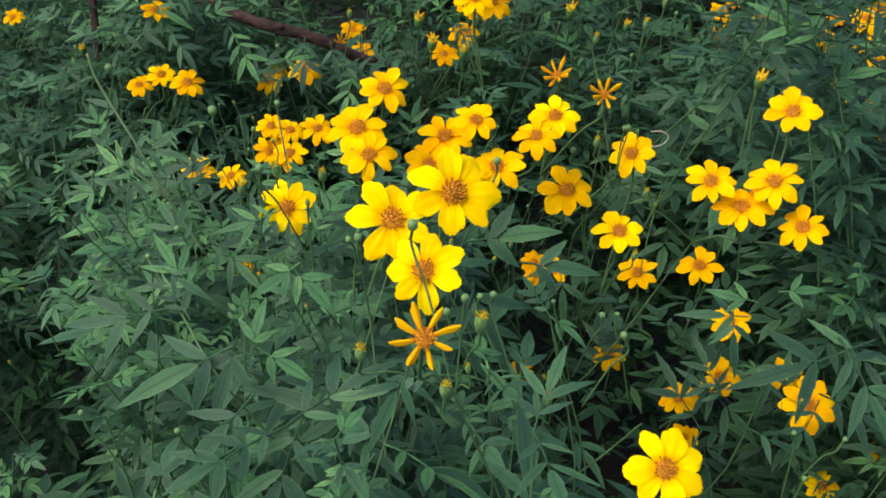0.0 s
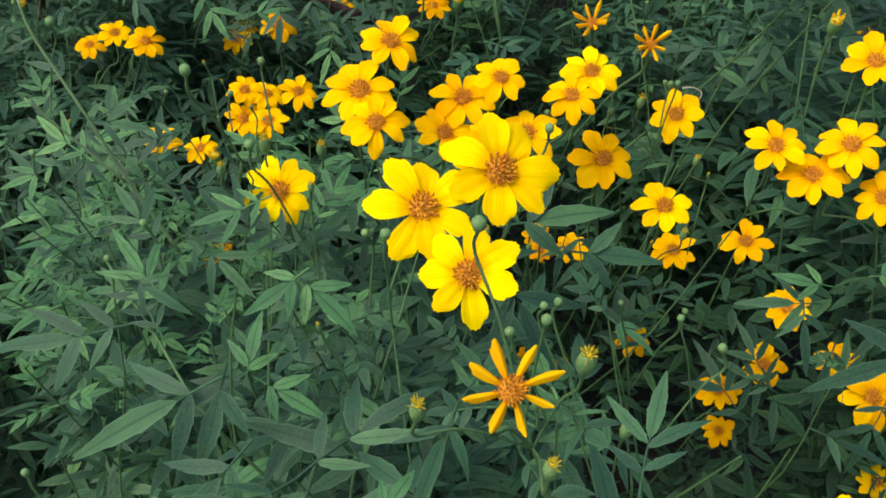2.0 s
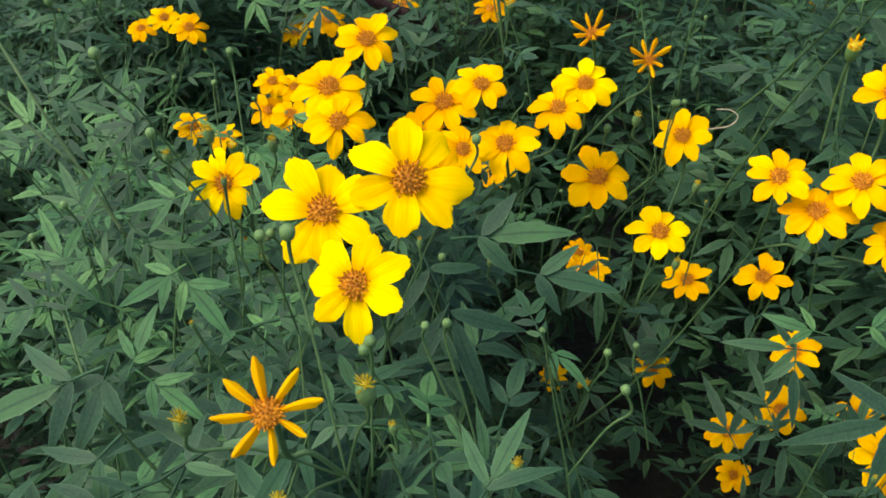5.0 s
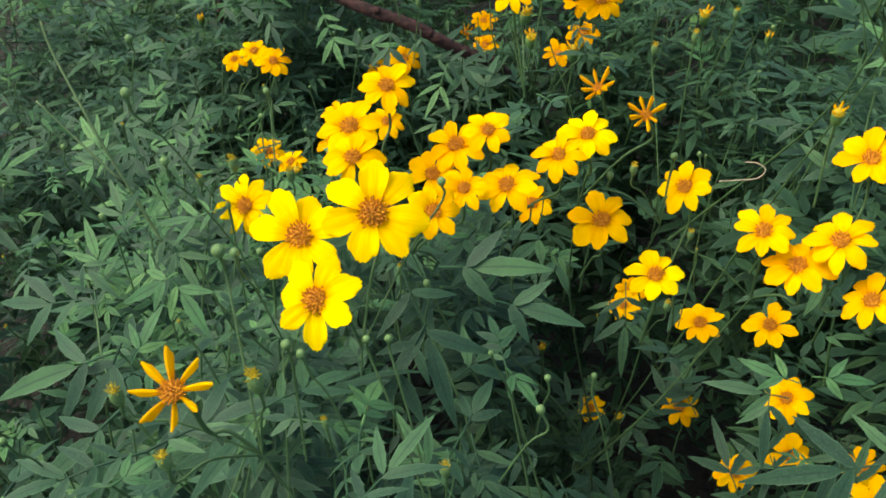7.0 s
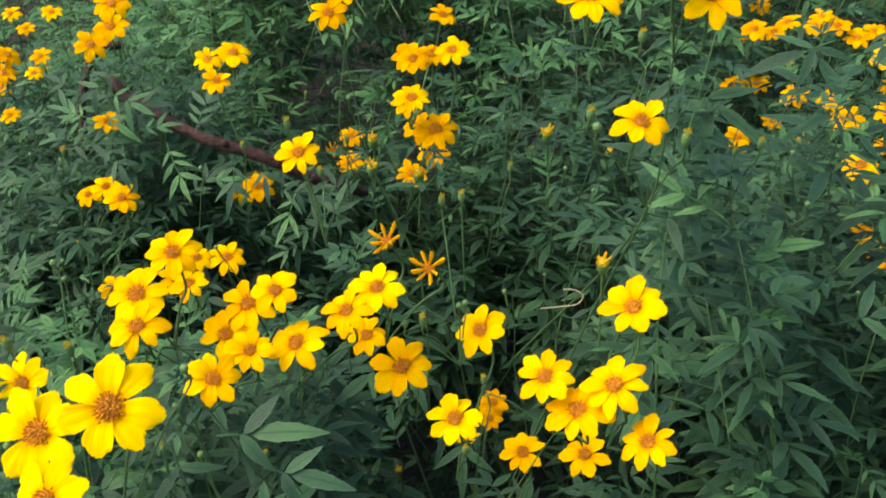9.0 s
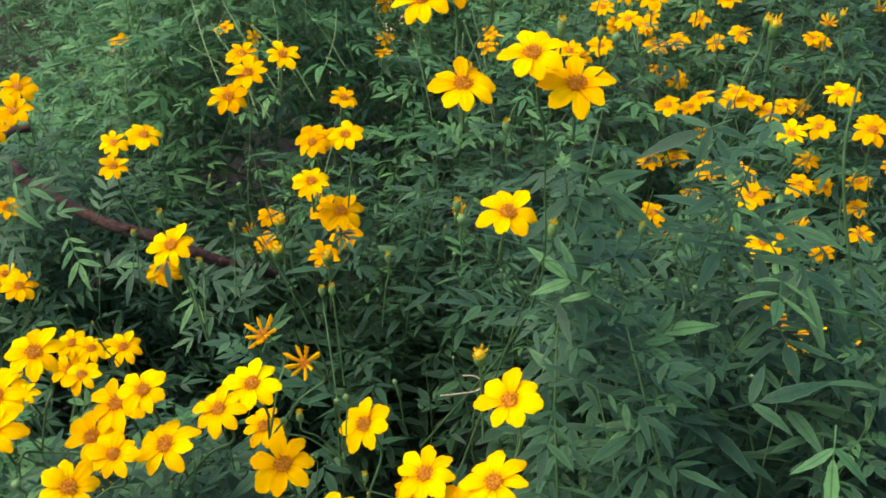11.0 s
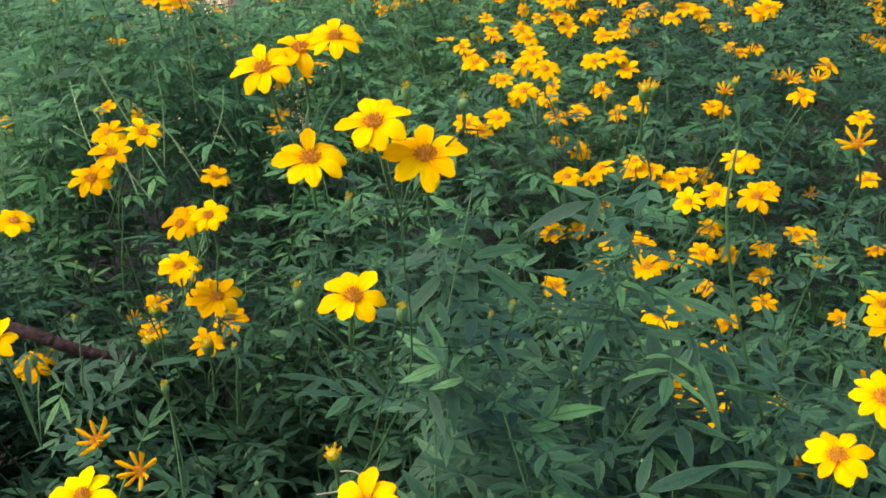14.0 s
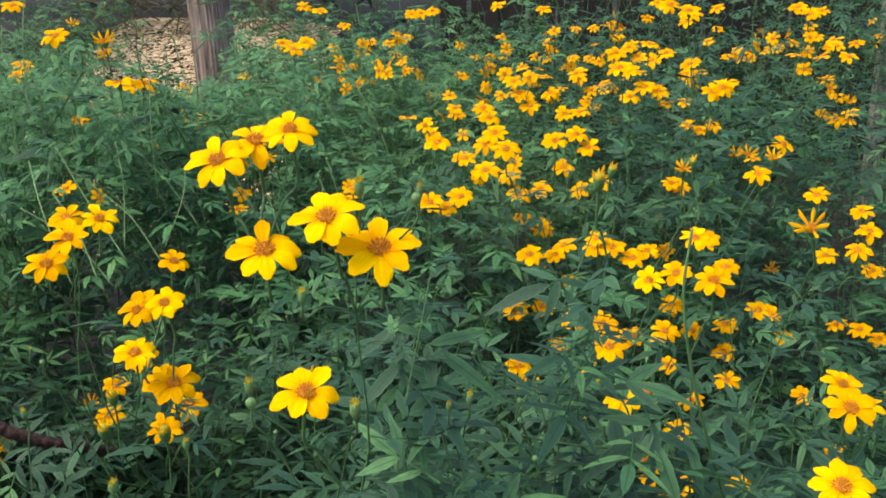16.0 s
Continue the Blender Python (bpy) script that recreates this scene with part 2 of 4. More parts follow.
SMALL = [leaf_shape(40 + i, *form, 6) for i, form in enumerate(((1, 0.024, 0.0084), (2, 0.021, 0.0076), (3, 0.019, 0.0066), (3, 0.016, 0.0058)))]
ROUGH = [leaf_shape(70 + i, *form, 5) for i, form in enumerate(((1, 0.044, 0.0116), (2, 0.038, 0.0106), (2, 0.036, 0.0106)))]
COARSE = [leaf_shape(80 + i, *form, 4) for i, form in enumerate(((1, 0.044, 0.0112), (2, 0.038, 0.0104), (2, 0.036, 0.0104)))]
LEAF_MESHES = [p.mesh("leaf", LEAF) for p in FINE]
SMALL_MESHES = [[p.mesh("small_leaf", m) for p in SMALL] for m in (LEAF, YOUNG)]
YOUNG_MESHES = [p.mesh("young_leaf", YOUNG) for p in FINE + SMALL]


def leaf_pose(at, outward, pitch, size, rng):
    """A leaf at a node: outward is its heading in radians, pitch its rise."""
    return Matrix.Translation(at) @ Matrix.Rotation(outward, 4, "Z") @ Matrix.Rotation(pitch, 4, "X") @ Matrix.Rotation(rng.uniform(-0.5, 0.5), 4, "Y") @ Matrix.Scale(size, 4)


# ---- flowers ----
def petal_mesh(seed, narrow=False, tone=None):
    """One ray in unit size along +y: narrow at the root, broad and blunt, with a toothed tip and two long furrows."""
    rng = random.Random(seed)
    v, uv, f = [], [], []
    rows, cols = 7, 9
    wide = rng.uniform(0.44, 0.56) if not narrow else rng.uniform(0.18, 0.24)
    arch = rng.uniform(0.02, 0.12) if not narrow else rng.uniform(-0.03, 0.10)
    fall = rng.uniform(-0.05, 0.14) if rng.random() < 0.8 else rng.uniform(0.14, 0.34)
    skew, twist = rng.uniform(-0.07, 0.07), rng.uniform(-0.12, 0.12)
    lobes = [rng.uniform(0.0, 0.035) for k in range(cols)]
    cup = rng.uniform(-0.05, 0.16) if not narrow else -0.9
    broad = rng.uniform(0.56, 0.72)
    for i in range(rows):
        t = i / (rows - 1)
        if t < broad:
            w = 0.40 + 0.60 * math.sin(math.pi * 0.5 * t / broad)
        else:
            w = 1.0 - 0.42 * ((t - broad) / (1 - broad)) ** 2.4
        w *= wide
        for k in range(cols):
            u = k / (cols - 1) * 2 - 1
            tip = (0.13 * u * u + (0.02 + 0.6 * lobes[k]) * (k in (3, 5)) + 0.06 * abs(u) ** 6) * t ** 4
            y = 0.18 + 0.82 * t * (1 - tip)
            z = arch * math.sin(t * 2.8) - fall * t * t + 0.016 * math.cos(u * 7.2) * math.sin(math.pi * min(1.0, t * 1.1)) + cup * w * u * u + twist * u * w * t
            v.append((u * w * 0.5 + skew * t * t, y, z))
            uv.append((k / (cols - 1), t))
    for i in range(rows - 1):
        for k in range(cols - 1):
            a = i * cols + k
            f.append((a, a + 1, a + cols + 1, a + cols))
    return mesh_of("petal", v, f, OLD_PETAL if narrow else tone, uv)


PETALS = [[petal_mesh(100 + i, False, tone) for i in range(10)] for tone in (PETAL, LIT_PETAL, SHADED_PETAL)]
THIN_PETALS = [petal_mesh(200 + i, True) for i in range(4)]


def disc_mesh(seed, high=0.12, radius=0.245, material=None, count=50, sides=4, long=1.0):
    """A dome of small pointed florets."""
    rng = random.Random(seed)
    pile = Pile()
    dome, faces = [], []
    for i in range(5):
        a = i / 4 * math.pi / 2
        for k in range(12):
            b = 2 * math.pi * k / 12
            dome.append((radius * math.cos(a) * math.cos(b), radius * math.cos(a) * math.sin(b), high * math.sin(a)))
    for i in range(4):
        for k in range(12):
            faces.append((i * 12 + k, i * 12 + (k + 1) % 12, i * 12 + 12 + (k + 1) % 12, i * 12 + 12 + k))
    pile.add(dome, faces)
    for n in range(count):
        r = radius * math.sqrt((n + 0.5) / count) * 1.04
        a = n * 2.39996
        z = high * math.sqrt(max(0, 1 - min(1, (r / radius)) ** 2)) - 0.01
        out = Vector((math.cos(a) * r, math.sin(a) * r, z))
        way = (Vector((math.cos(a) * r * 1.5, math.sin(a) * r * 1.5, 0.28)).normalized() + Vector((rng.uniform(-0.25, 0.25), rng.uniform(-0.25, 0.25), 0))).normalized()
        h = rng.uniform(0.06, 0.13) * long
        tv, tf = tube([out, out + way * h * 0.6, out + way * h], [0.017 * long ** 0.5, 0.026 * long ** 0.5, 0.006], sides, False)
        pile.add(tv, tf)
    return pile.mesh("disc", material or DISC)


DISCS = [disc_mesh(i) for i in range(3)]
PLAIN_DISCS = [disc_mesh(20 + i, count=26, sides=3) for i in range(2)]


def lathe(profile, sides=10, ribs=0.0):
    v, f = [], []
    for i, (r, z) in enumerate(profile):
        for k in range(sides):
            a = 2 * math.pi * k / sides
            rr = r * (1 + (ribs if k % 2 else 0))
            v.append((rr * math.cos(a), rr * math.sin(a), z))
        if i:
            for k in range(sides):
                a, b = (i - 1) * sides + k, (i - 1) * sides + (k + 1) % sides
                f.append((a, b, b + sides, a + sides))
    n = len(v)
    f += [tuple(range(sides - 1, -1, -1)), tuple(range(n - sides, n))]
    return v, f


CALYX_MESH = mesh_of("calyx", *lathe([(0.05, -0.62), (0.13, -0.52), (0.19, -0.35), (0.21, -0.1), (0.2, 0.02)], 12, 0.08), CALYX)
OLD_CUP = mesh_of("calyx", *lathe([(0.12, -1.2), (0.28, -1.0), (0.38, -0.6), (0.40, -0.1), (0.34, 0.05)], 12, 0.1), CALYX)
BUD_MESH = mesh_of("bud", *lathe([(0.10, -1.0), (0.42, -0.7), (0.60, -0.2), (0.56, 0.25), (0.36, 0.5), (0.10, 0.58)], 12, 0.09), BUD)
TUFT = disc_mesh(9, 0.35, 0.40, TIP)
BUD_TIP = disc_mesh(11, 0.22, 0.34, TIP, 22, 4, 4.5)


def corolla_mesh(seed):
    """All the rays of a flower that stands far back, in one mesh."""
    rng = random.Random(seed)
    pile = Pile()
    count = rng.choice((6, 7, 8, 8))
    for k in range(count):
        v = [(0, 0.16, 0)] + [(q * 0.5, y, z) for q, y, z in ((-0.2, 0.4, 0.05), (-0.26, 0.72, 0.05), (-0.16, 0.96, -0.03), (0.0, 0.92, 0.0), (0.16, 0.96, -0.03), (0.26, 0.72, 0.05), (0.2, 0.4, 0.05))]
        m = Matrix.Rotation(2 * math.pi * (k + rng.uniform(-0.15, 0.15)) / count, 4, "Z") @ Matrix.Rotation(rng.uniform(-0.4, 0.3), 4, "X") @ Matrix.Diagonal((rng.uniform(1.6, 2.1), rng.uniform(0.9, 1.05), 1, 1))
        pile.add([m @ Vector(q) for q in v], [(0, 4, 2, 1), (4, 3, 2), (0, 7, 6, 4), (4, 6, 5)], np.array([(0.5, 0), (0.1, 0.3), (0, 0.7), (0.2, 1), (0.5, 0.9), (0.8, 1), (1, 0.7), (0.9, 0.3)]))
    return pile.mesh("corolla", SHADED_PETAL)


COROLLAS = [corolla_mesh(300 + i) for i in range(5)]

HEADS = []      # every flower head: place, facing, size, kind
OPEN, RAYS, SPENT, CLOSED, BURST = range(5)


def facing(el, az):
    e, a = radians(el), radians(az)
    return Vector((math.cos(e) * math.sin(a), -math.cos(e) * math.cos(a), math.sin(e)))


def bloom(x, y, z, d, el, az):
    if y > 0.62 and el < 65:
        el += 0.8 * (65 - el)
    HEADS.append((Vector((x, y, z)), facing(el, az), d * (0.0047 if y < 0.6 else 0.0054 if y < 1.0 else 0.0051), OPEN))


def ray_bloom(x, y, z, d, el, az):
    HEADS.append((Vector((x, y, z)), facing(el, az), d * 0.0055, RAYS))


def spent_head(x, y, z, d, el, az):
    HEADS.append((Vector((x, y, z)), facing(70, az), d * 0.0042, SPENT))


def bud(x, y, z, d=0.8, yellow=False):
    HEADS.append((Vector((x, y, z)), Vector((0.05, -0.25, 1)).normalized(), d * 0.0042, BURST if yellow else CLOSED))

# ---- flower heads: x, y, z, diameter in cm, elevation and heading of the face ----
bloom(-0.109, 0.577, 1.037, 4.4, 37, 0)
bloom(-0.030, 0.484, 1.090, 5.7, 47, 12)
bloom(-0.011, 0.452, 1.076, 5.3, 37, -2)
ray_bloom(-0.008, 0.318, 1.142, 3.1, 56, 8)
bloom(0.006, 0.498, 1.100, 6.2, 47, 16)
bloom(0.100, 0.301, 1.079, 4.1, 49, 0)
bloom(-0.065, 0.660, 1.054, 4.5, 52, 8)
bloom(-0.055, 0.635, 1.045, 4.0, 42, 9)
bloom(-0.045, 0.685, 1.074, 4.0, 47, 16)
bloom(-0.011, 0.674, 1.013, 4.0, 46, 6)
bloom(0.002, 0.692, 1.029, 4.3, 32, -9)
bloom(0.006, 0.611, 1.026, 3.7, 50, 27)
bloom(0.018, 0.648, 1.022, 3.3, 36, 20)
bloom(0.026, 0.687, 1.046, 3.4, 43, 4)
bloom(0.026, 0.769, 1.114, 3.3, 38, -2)
bloom(0.027, 0.884, 0.857, 4.1, 51, 1)
bloom(0.043, 0.671, 1.013, 4.3, 45, -9)
bloom(0.075, 0.694, 1.028, 3.6, 44, 0)
bloom(0.092, 0.718, 1.033, 3.9, 46, -9)
ray_bloom(0.095, 0.745, 1.056, 3.0, 48, -13)
bloom(0.098, 0.907, 0.573, 3.3, 60, 11)
bloom(0.101, 0.998, 1.108, 3.3, 56, 0)
bloom(0.107, 0.716, 0.962, 4.7, 52, -1)
bloom(0.124, 0.876, 0.753, 3.2, 53, -24)
spent_head(0.129, 0.916, 0.554, 2.0, 54, -21)
ray_bloom(0.131, 0.721, 1.051, 3.0, 38, -11)
bloom(0.151, 0.693, 0.935, 4.3, 53, -9)
bloom(0.164, 0.742, 0.983, 4.2, 41, -26)
bloom(0.191, 0.848, 0.654, 4.0, 53, -24)
bloom(0.193, 0.776, 0.827, 3.8, 55, -26)
bloom(0.206, 0.837, 1.274, 3.9, 51, -12)
bloom(0.219, 0.684, 0.991, 4.2, 51, -12)
bloom(0.225, 0.863, 1.280, 3.8, 61, 5)
bloom(0.234, 0.820, 1.220, 4.4, 49, 10)
bloom(0.241, 0.726, 0.703, 3.8, 67, -35)
bloom(0.243, 0.669, 0.976, 4.6, 55, -30)
bloom(0.247, 0.758, 0.849, 4.1, 56, -35)
bloom(0.251, 0.848, 1.290, 3.3, 39, 3)
bloom(0.259, 0.681, 0.843, 3.6, 47, -29)
bloom(0.263, 0.750, 0.620, 3.3, 66, -15)
bloom(0.267, 0.674, 0.997, 4.4, 49, -39)
bloom(0.273, 0.724, 1.171, 3.7, 43, 25)
bloom(0.276, 0.693, 1.050, 4.2, 54, -24)
bloom(0.283, 0.738, 0.722, 4.0, 50, -25)
bloom(0.285, 0.763, 1.260, 4.0, 48, -13)
bloom(0.292, 0.657, 0.964, 4.0, 44, -34)
bloom(0.312, 0.778, 1.235, 4.7, 51, 7)
bloom(0.334, 0.712, 0.750, 3.6, 63, -28)
bloom(0.339, 0.656, 0.764, 5.0, 46, -17)
bloom(0.393, 0.683, 0.620, 3.5, 50, -22)
spent_head(0.454, 0.920, 1.234, 2.4, 54, 1)
bloom(0.458, 0.780, 0.620, 3.5, 49, -40)
bloom(0.472, 0.730, 0.620, 3.3, 53, -30)
bloom(0.567, 0.769, 1.034, 4.1, 62, -25)
bloom(0.595, 0.784, 1.068, 4.1, 66, -16)
bloom(-0.630, 1.349, 0.917, 4.1, 35, 38)
bloom(-0.626, 1.364, 0.939, 4.1, 34, 57)
bloom(-0.406, 1.300, 1.041, 4.8, 24, 25)
bloom(-0.369, 1.087, 0.877, 3.3, 26, 0)
bloom(-0.367, 1.218, 1.040, 4.9, 47, 33)
bloom(-0.364, 1.161, 1.038, 4.5, 33, 37)
bloom(-0.346, 1.128, 0.955, 3.7, 47, 36)
bloom(-0.337, 1.078, 0.895, 3.5, 44, 28)
bloom(-0.297, 1.041, 0.903, 4.0, 36, 23)
bloom(-0.260, 1.033, 0.629, 4.1, 54, -25)
bloom(-0.254, 1.314, 0.973, 5.0, 44, 38)
bloom(-0.249, 1.224, 0.999, 4.0, 50, 21)
bloom(-0.242, 1.250, 0.800, 3.7, 56, 23)
bloom(-0.236, 1.281, 0.800, 3.7, 57, 27)
bloom(-0.176, 1.146, 0.868, 4.3, 32, 13)
bloom(-0.168, 1.065, 1.040, 3.3, 41, 18)
ray_bloom(-0.154, 1.379, 0.800, 3.0, 58, 20)
bloom(-0.119, 1.347, 0.800, 3.9, 59, 22)
bloom(-0.059, 1.191, 1.122, 3.8, 51, 27)
bloom(-0.054, 1.120, 1.098, 4.3, 31, 24)
spent_head(-0.030, 1.163, 0.931, 3.3, 44, 14)
bloom(-0.029, 1.121, 1.124, 4.3, 30, 10)
spent_head(-0.012, 1.090, 0.934, 3.3, 49, 21)
bloom(0.001, 1.218, 0.857, 4.1, 55, 18)
bloom(0.024, 1.156, 1.037, 4.2, 36, -3)
spent_head(0.027, 1.148, 0.896, 3.7, 42, 15)
bloom(0.028, 1.233, 0.881, 4.1, 41, 7)
bloom(0.029, 1.106, 1.005, 4.0, 24, 7)
bloom(0.029, 1.064, 1.162, 3.5, 45, 38)
bloom(0.035, 1.140, 0.960, 4.1, 19, 6)
bloom(0.045, 1.077, 1.067, 3.5, 31, -1)
bloom(0.047, 1.052, 1.035, 3.9, 65, 20)
bloom(0.058, 1.111, 0.972, 5.2, 50, 24)
bloom(0.062, 1.095, 1.066, 3.3, 32, 19)
bloom(0.067, 1.133, 1.094, 3.3, 45, 47)
bloom(0.122, 1.041, 0.620, 3.3, 57, 22)
bloom(0.123, 1.070, 0.620, 3.8, 45, 9)
spent_head(0.169, 1.239, 0.912, 3.6, 40, -2)
spent_head(0.245, 1.235, 0.893, 2.4, 56, 18)
bloom(0.411, 1.387, 0.846, 4.1, 58, 28)
bloom(0.503, 1.211, 0.958, 4.1, 56, -11)
bloom(0.503, 1.107, 0.954, 4.1, 68, -29)
spent_head(0.508, 1.265, 1.142, 2.4, 54, 27)
bloom(0.509, 1.322, 0.933, 4.1, 60, -2)
spent_head(0.550, 1.089, 0.800, 3.0, 61, 3)
bloom(0.551, 1.234, 0.800, 3.2, 55, 3)
bloom(0.555, 1.201, 0.800, 3.3, 66, 7)
bloom(0.561, 1.009, 1.117, 3.3, 46, -13)
bloom(0.565, 1.155, 0.800, 3.0, 60, -13)
bloom(0.567, 1.352, 0.976, 4.1, 59, -15)
bloom(0.577, 1.387, 0.803, 4.1, 55, -15)
bloom(0.587, 1.190, 0.800, 3.7, 63, -34)
bloom(0.600, 1.359, 0.983, 4.1, 44, -15)
bloom(0.631, 1.374, 0.800, 3.3, 48, -32)
bloom(0.646, 1.174, 0.800, 3.9, 49, -14)
bloom(0.649, 1.078, 0.800, 3.5, 56, -19)
ray_bloom(0.649, 1.047, 1.148, 3.6, 54, -35)
bloom(0.736, 1.100, 0.945, 4.1, 83, -18)
ray_bloom(0.769, 1.245, 0.800, 3.0, 77, -67)
bloom(0.775, 1.385, 0.800, 3.0, 56, -6)
bloom(-0.791, 1.549, 0.750, 3.4, 37, 42)
bloom(-0.790, 1.672, 0.799, 4.1, 34, 41)
bloom(-0.731, 1.470, 0.840, 4.1, 60, 34)
bloom(-0.492, 1.765, 0.961, 3.9, 50, 40)
bloom(-0.226, 1.615, 1.249, 4.1, 56, 8)
ray_bloom(-0.164, 1.635, 1.237, 3.6, 57, 15)
bloom(-0.141, 1.710, 1.163, 4.1, 63, 49)
bloom(-0.139, 1.428, 0.800, 4.1, 54, 16)
bloom(-0.138, 1.596, 1.185, 4.1, 75, 3)
bloom(0.291, 1.598, 1.001, 4.1, 44, -1)
bloom(0.303, 1.640, 1.079, 4.1, 60, 4)
bloom(0.306, 1.750, 0.942, 4.1, 50, -11)
bloom(0.335, 1.607, 1.006, 4.1, 41, 2)
bloom(0.338, 1.791, 1.014, 4.1, 51, 0)
bloom(0.372, 1.574, 1.055, 4.1, 55, -15)
bloom(0.372, 1.647, 1.074, 4.1, 37, -5)
bloom(0.386, 1.656, 1.088, 4.1, 57, -1)
bloom(0.400, 1.516, 1.100, 4.1, 34, -1)
bloom(0.411, 1.786, 0.986, 4.1, 44, -11)
bloom(0.411, 1.540, 0.856, 4.1, 50, -22)
bloom(0.424, 1.772, 0.956, 4.1, 52, -2)
bloom(0.425, 1.415, 0.800, 3.9, 42, 9)
bloom(0.431, 1.526, 0.946, 4.1, 49, -2)
bloom(0.454, 1.601, 0.834, 4.1, 49, -12)
bloom(0.460, 1.780, 0.962, 4.1, 43, -15)
bloom(0.461, 1.751, 0.906, 4.1, 55, 3)
bloom(0.474, 1.659, 1.073, 4.1, 45, -5)
bloom(0.476, 1.541, 0.800, 3.5, 57, -17)
bloom(0.484, 1.590, 0.935, 4.1, 69, -29)
bloom(0.491, 1.492, 0.864, 4.1, 52, -32)
bloom(0.504, 1.476, 0.800, 3.8, 60, -17)
bloom(0.511, 1.438, 0.800, 3.1, 45, 3)
bloom(0.535, 1.650, 0.909, 4.1, 39, -22)
spent_head(0.553, 1.555, 0.662, 3.0, 39, -37)
bloom(0.555, 1.596, 0.929, 4.1, 44, -10)
bloom(0.561, 1.797, 0.970, 4.1, 42, 2)
bloom(0.577, 1.746, 1.162, 4.1, 58, -27)
bloom(0.579, 1.539, 0.813, 4.1, 62, 15)
bloom(0.583, 1.591, 0.913, 4.1, 47, -4)
bloom(0.603, 1.426, 0.874, 4.1, 54, -1)
bloom(0.618, 1.473, 0.800, 3.3, 63, -8)
bloom(0.639, 1.566, 0.850, 4.1, 48, 0)
bloom(0.649, 1.488, 0.981, 4.1, 53, -9)
spent_head(0.652, 1.543, 1.072, 2.4, 54, -17)
bloom(0.657, 1.754, 0.862, 4.1, 47, -25)
ray_bloom(0.672, 1.701, 1.014, 3.6, 62, -8)
bloom(0.674, 1.583, 0.800, 3.8, 55, -14)
bloom(0.692, 1.614, 0.931, 4.1, 46, -26)
bloom(0.703, 1.513, 0.800, 3.6, 60, -29)
bloom(0.716, 1.560, 0.820, 4.1, 60, -16)
bloom(0.733, 1.519, 1.058, 3.8, 59, -32)
bloom(0.765, 1.574, 0.835, 4.1, 60, -14)
ray_bloom(0.780, 1.614, 1.053, 3.6, 65, -2)
bloom(0.871, 1.690, 0.973, 4.1, 65, -36)
bloom(0.888, 1.598, 0.800, 3.4, 61, -63)
bloom(0.928, 1.617, 0.939, 4.1, 59, 0)
bloom(0.932, 1.548, 0.800, 3.6, 72, -26)
bloom(0.976, 1.780, 0.915, 4.1, 60, -33)
bloom(0.993, 1.747, 0.825, 4.1, 69, -36)
spent_head(-0.890, 1.898, 0.811, 3.0, 23, 30)
ray_bloom(-0.809, 2.181, 0.750, 4.0, 63, 31)
bloom(-0.570, 2.195, 1.097, 4.1, 60, 7)
bloom(-0.509, 2.099, 1.131, 4.1, 51, 45)
bloom(-0.385, 1.843, 1.269, 4.1, 70, 18)
bloom(-0.331, 1.892, 1.067, 4.1, 79, 6)
ray_bloom(-0.297, 1.976, 1.168, 3.6, 52, 8)
bloom(-0.197, 1.806, 1.142, 4.1, 70, 54)
bloom(0.043, 1.950, 1.171, 4.1, 71, 12)
bloom(0.369, 1.927, 1.066, 4.1, 53, -12)
bloom(0.379, 1.810, 1.075, 4.1, 64, 20)
bloom(0.424, 2.030, 1.091, 4.1, 63, 2)
bloom(0.432, 2.023, 1.071, 4.1, 74, 36)
bloom(0.454, 2.016, 1.048, 4.1, 68, -15)
bloom(0.466, 1.875, 0.800, 4.0, 44, -26)
bloom(0.497, 2.119, 1.050, 4.1, 65, -50)
bloom(0.507, 1.914, 0.961, 4.1, 58, 10)
bloom(0.516, 2.013, 1.033, 4.1, 56, -4)
bloom(0.521, 1.828, 1.040, 4.1, 41, -6)
bloom(0.534, 1.899, 0.924, 4.1, 53, -26)
bloom(0.539, 1.820, 1.020, 4.1, 51, -26)
bloom(0.552, 2.108, 1.014, 4.1, 68, -13)
bloom(0.610, 2.055, 1.134, 4.1, 56, 20)
bloom(0.634, 2.028, 1.058, 4.1, 63, -15)
bloom(0.635, 2.045, 1.103, 4.1, 54, -17)
bloom(0.662, 2.035, 1.074, 4.1, 67, -2)
bloom(0.673, 2.063, 1.146, 4.1, 75, 29)
bloom(0.689, 2.034, 1.066, 4.1, 62, 18)
bloom(0.704, 1.882, 1.227, 4.1, 61, -9)
bloom(0.710, 2.089, 1.212, 4.1, 48, -3)
bloom(0.719, 2.147, 0.800, 4.0, 55, 2)
bloom(0.751, 2.085, 1.194, 4.1, 65, -43)
ray_bloom(0.812, 1.956, 0.965, 3.6, 61, 5)
ray_bloom(0.812, 1.867, 0.989, 3.6, 57, 1)
ray_bloom(0.854, 1.823, 0.800, 3.4, 39, -9)
bloom(0.965, 2.094, 1.189, 4.1, 55, -3)
bloom(0.971, 2.194, 1.189, 4.1, 67, -26)
bloom(1.040, 2.122, 0.986, 4.1, 54, -2)
bloom(1.068, 2.165, 1.097, 4.1, 70, -6)
bloom(-0.569, 2.567, 0.957, 4.1, 60, 33)
ray_bloom(-0.564, 2.491, 1.157, 3.6, 64, 49)
ray_bloom(-0.465, 2.367, 0.809, 3.6, 69, 22)
ray_bloom(-0.315, 2.256, 0.921, 3.6, 65, 1)
bloom(-0.059, 2.355, 1.123, 4.1, 64, 11)
bloom(-0.007, 2.357, 1.122, 4.1, 48, 9)
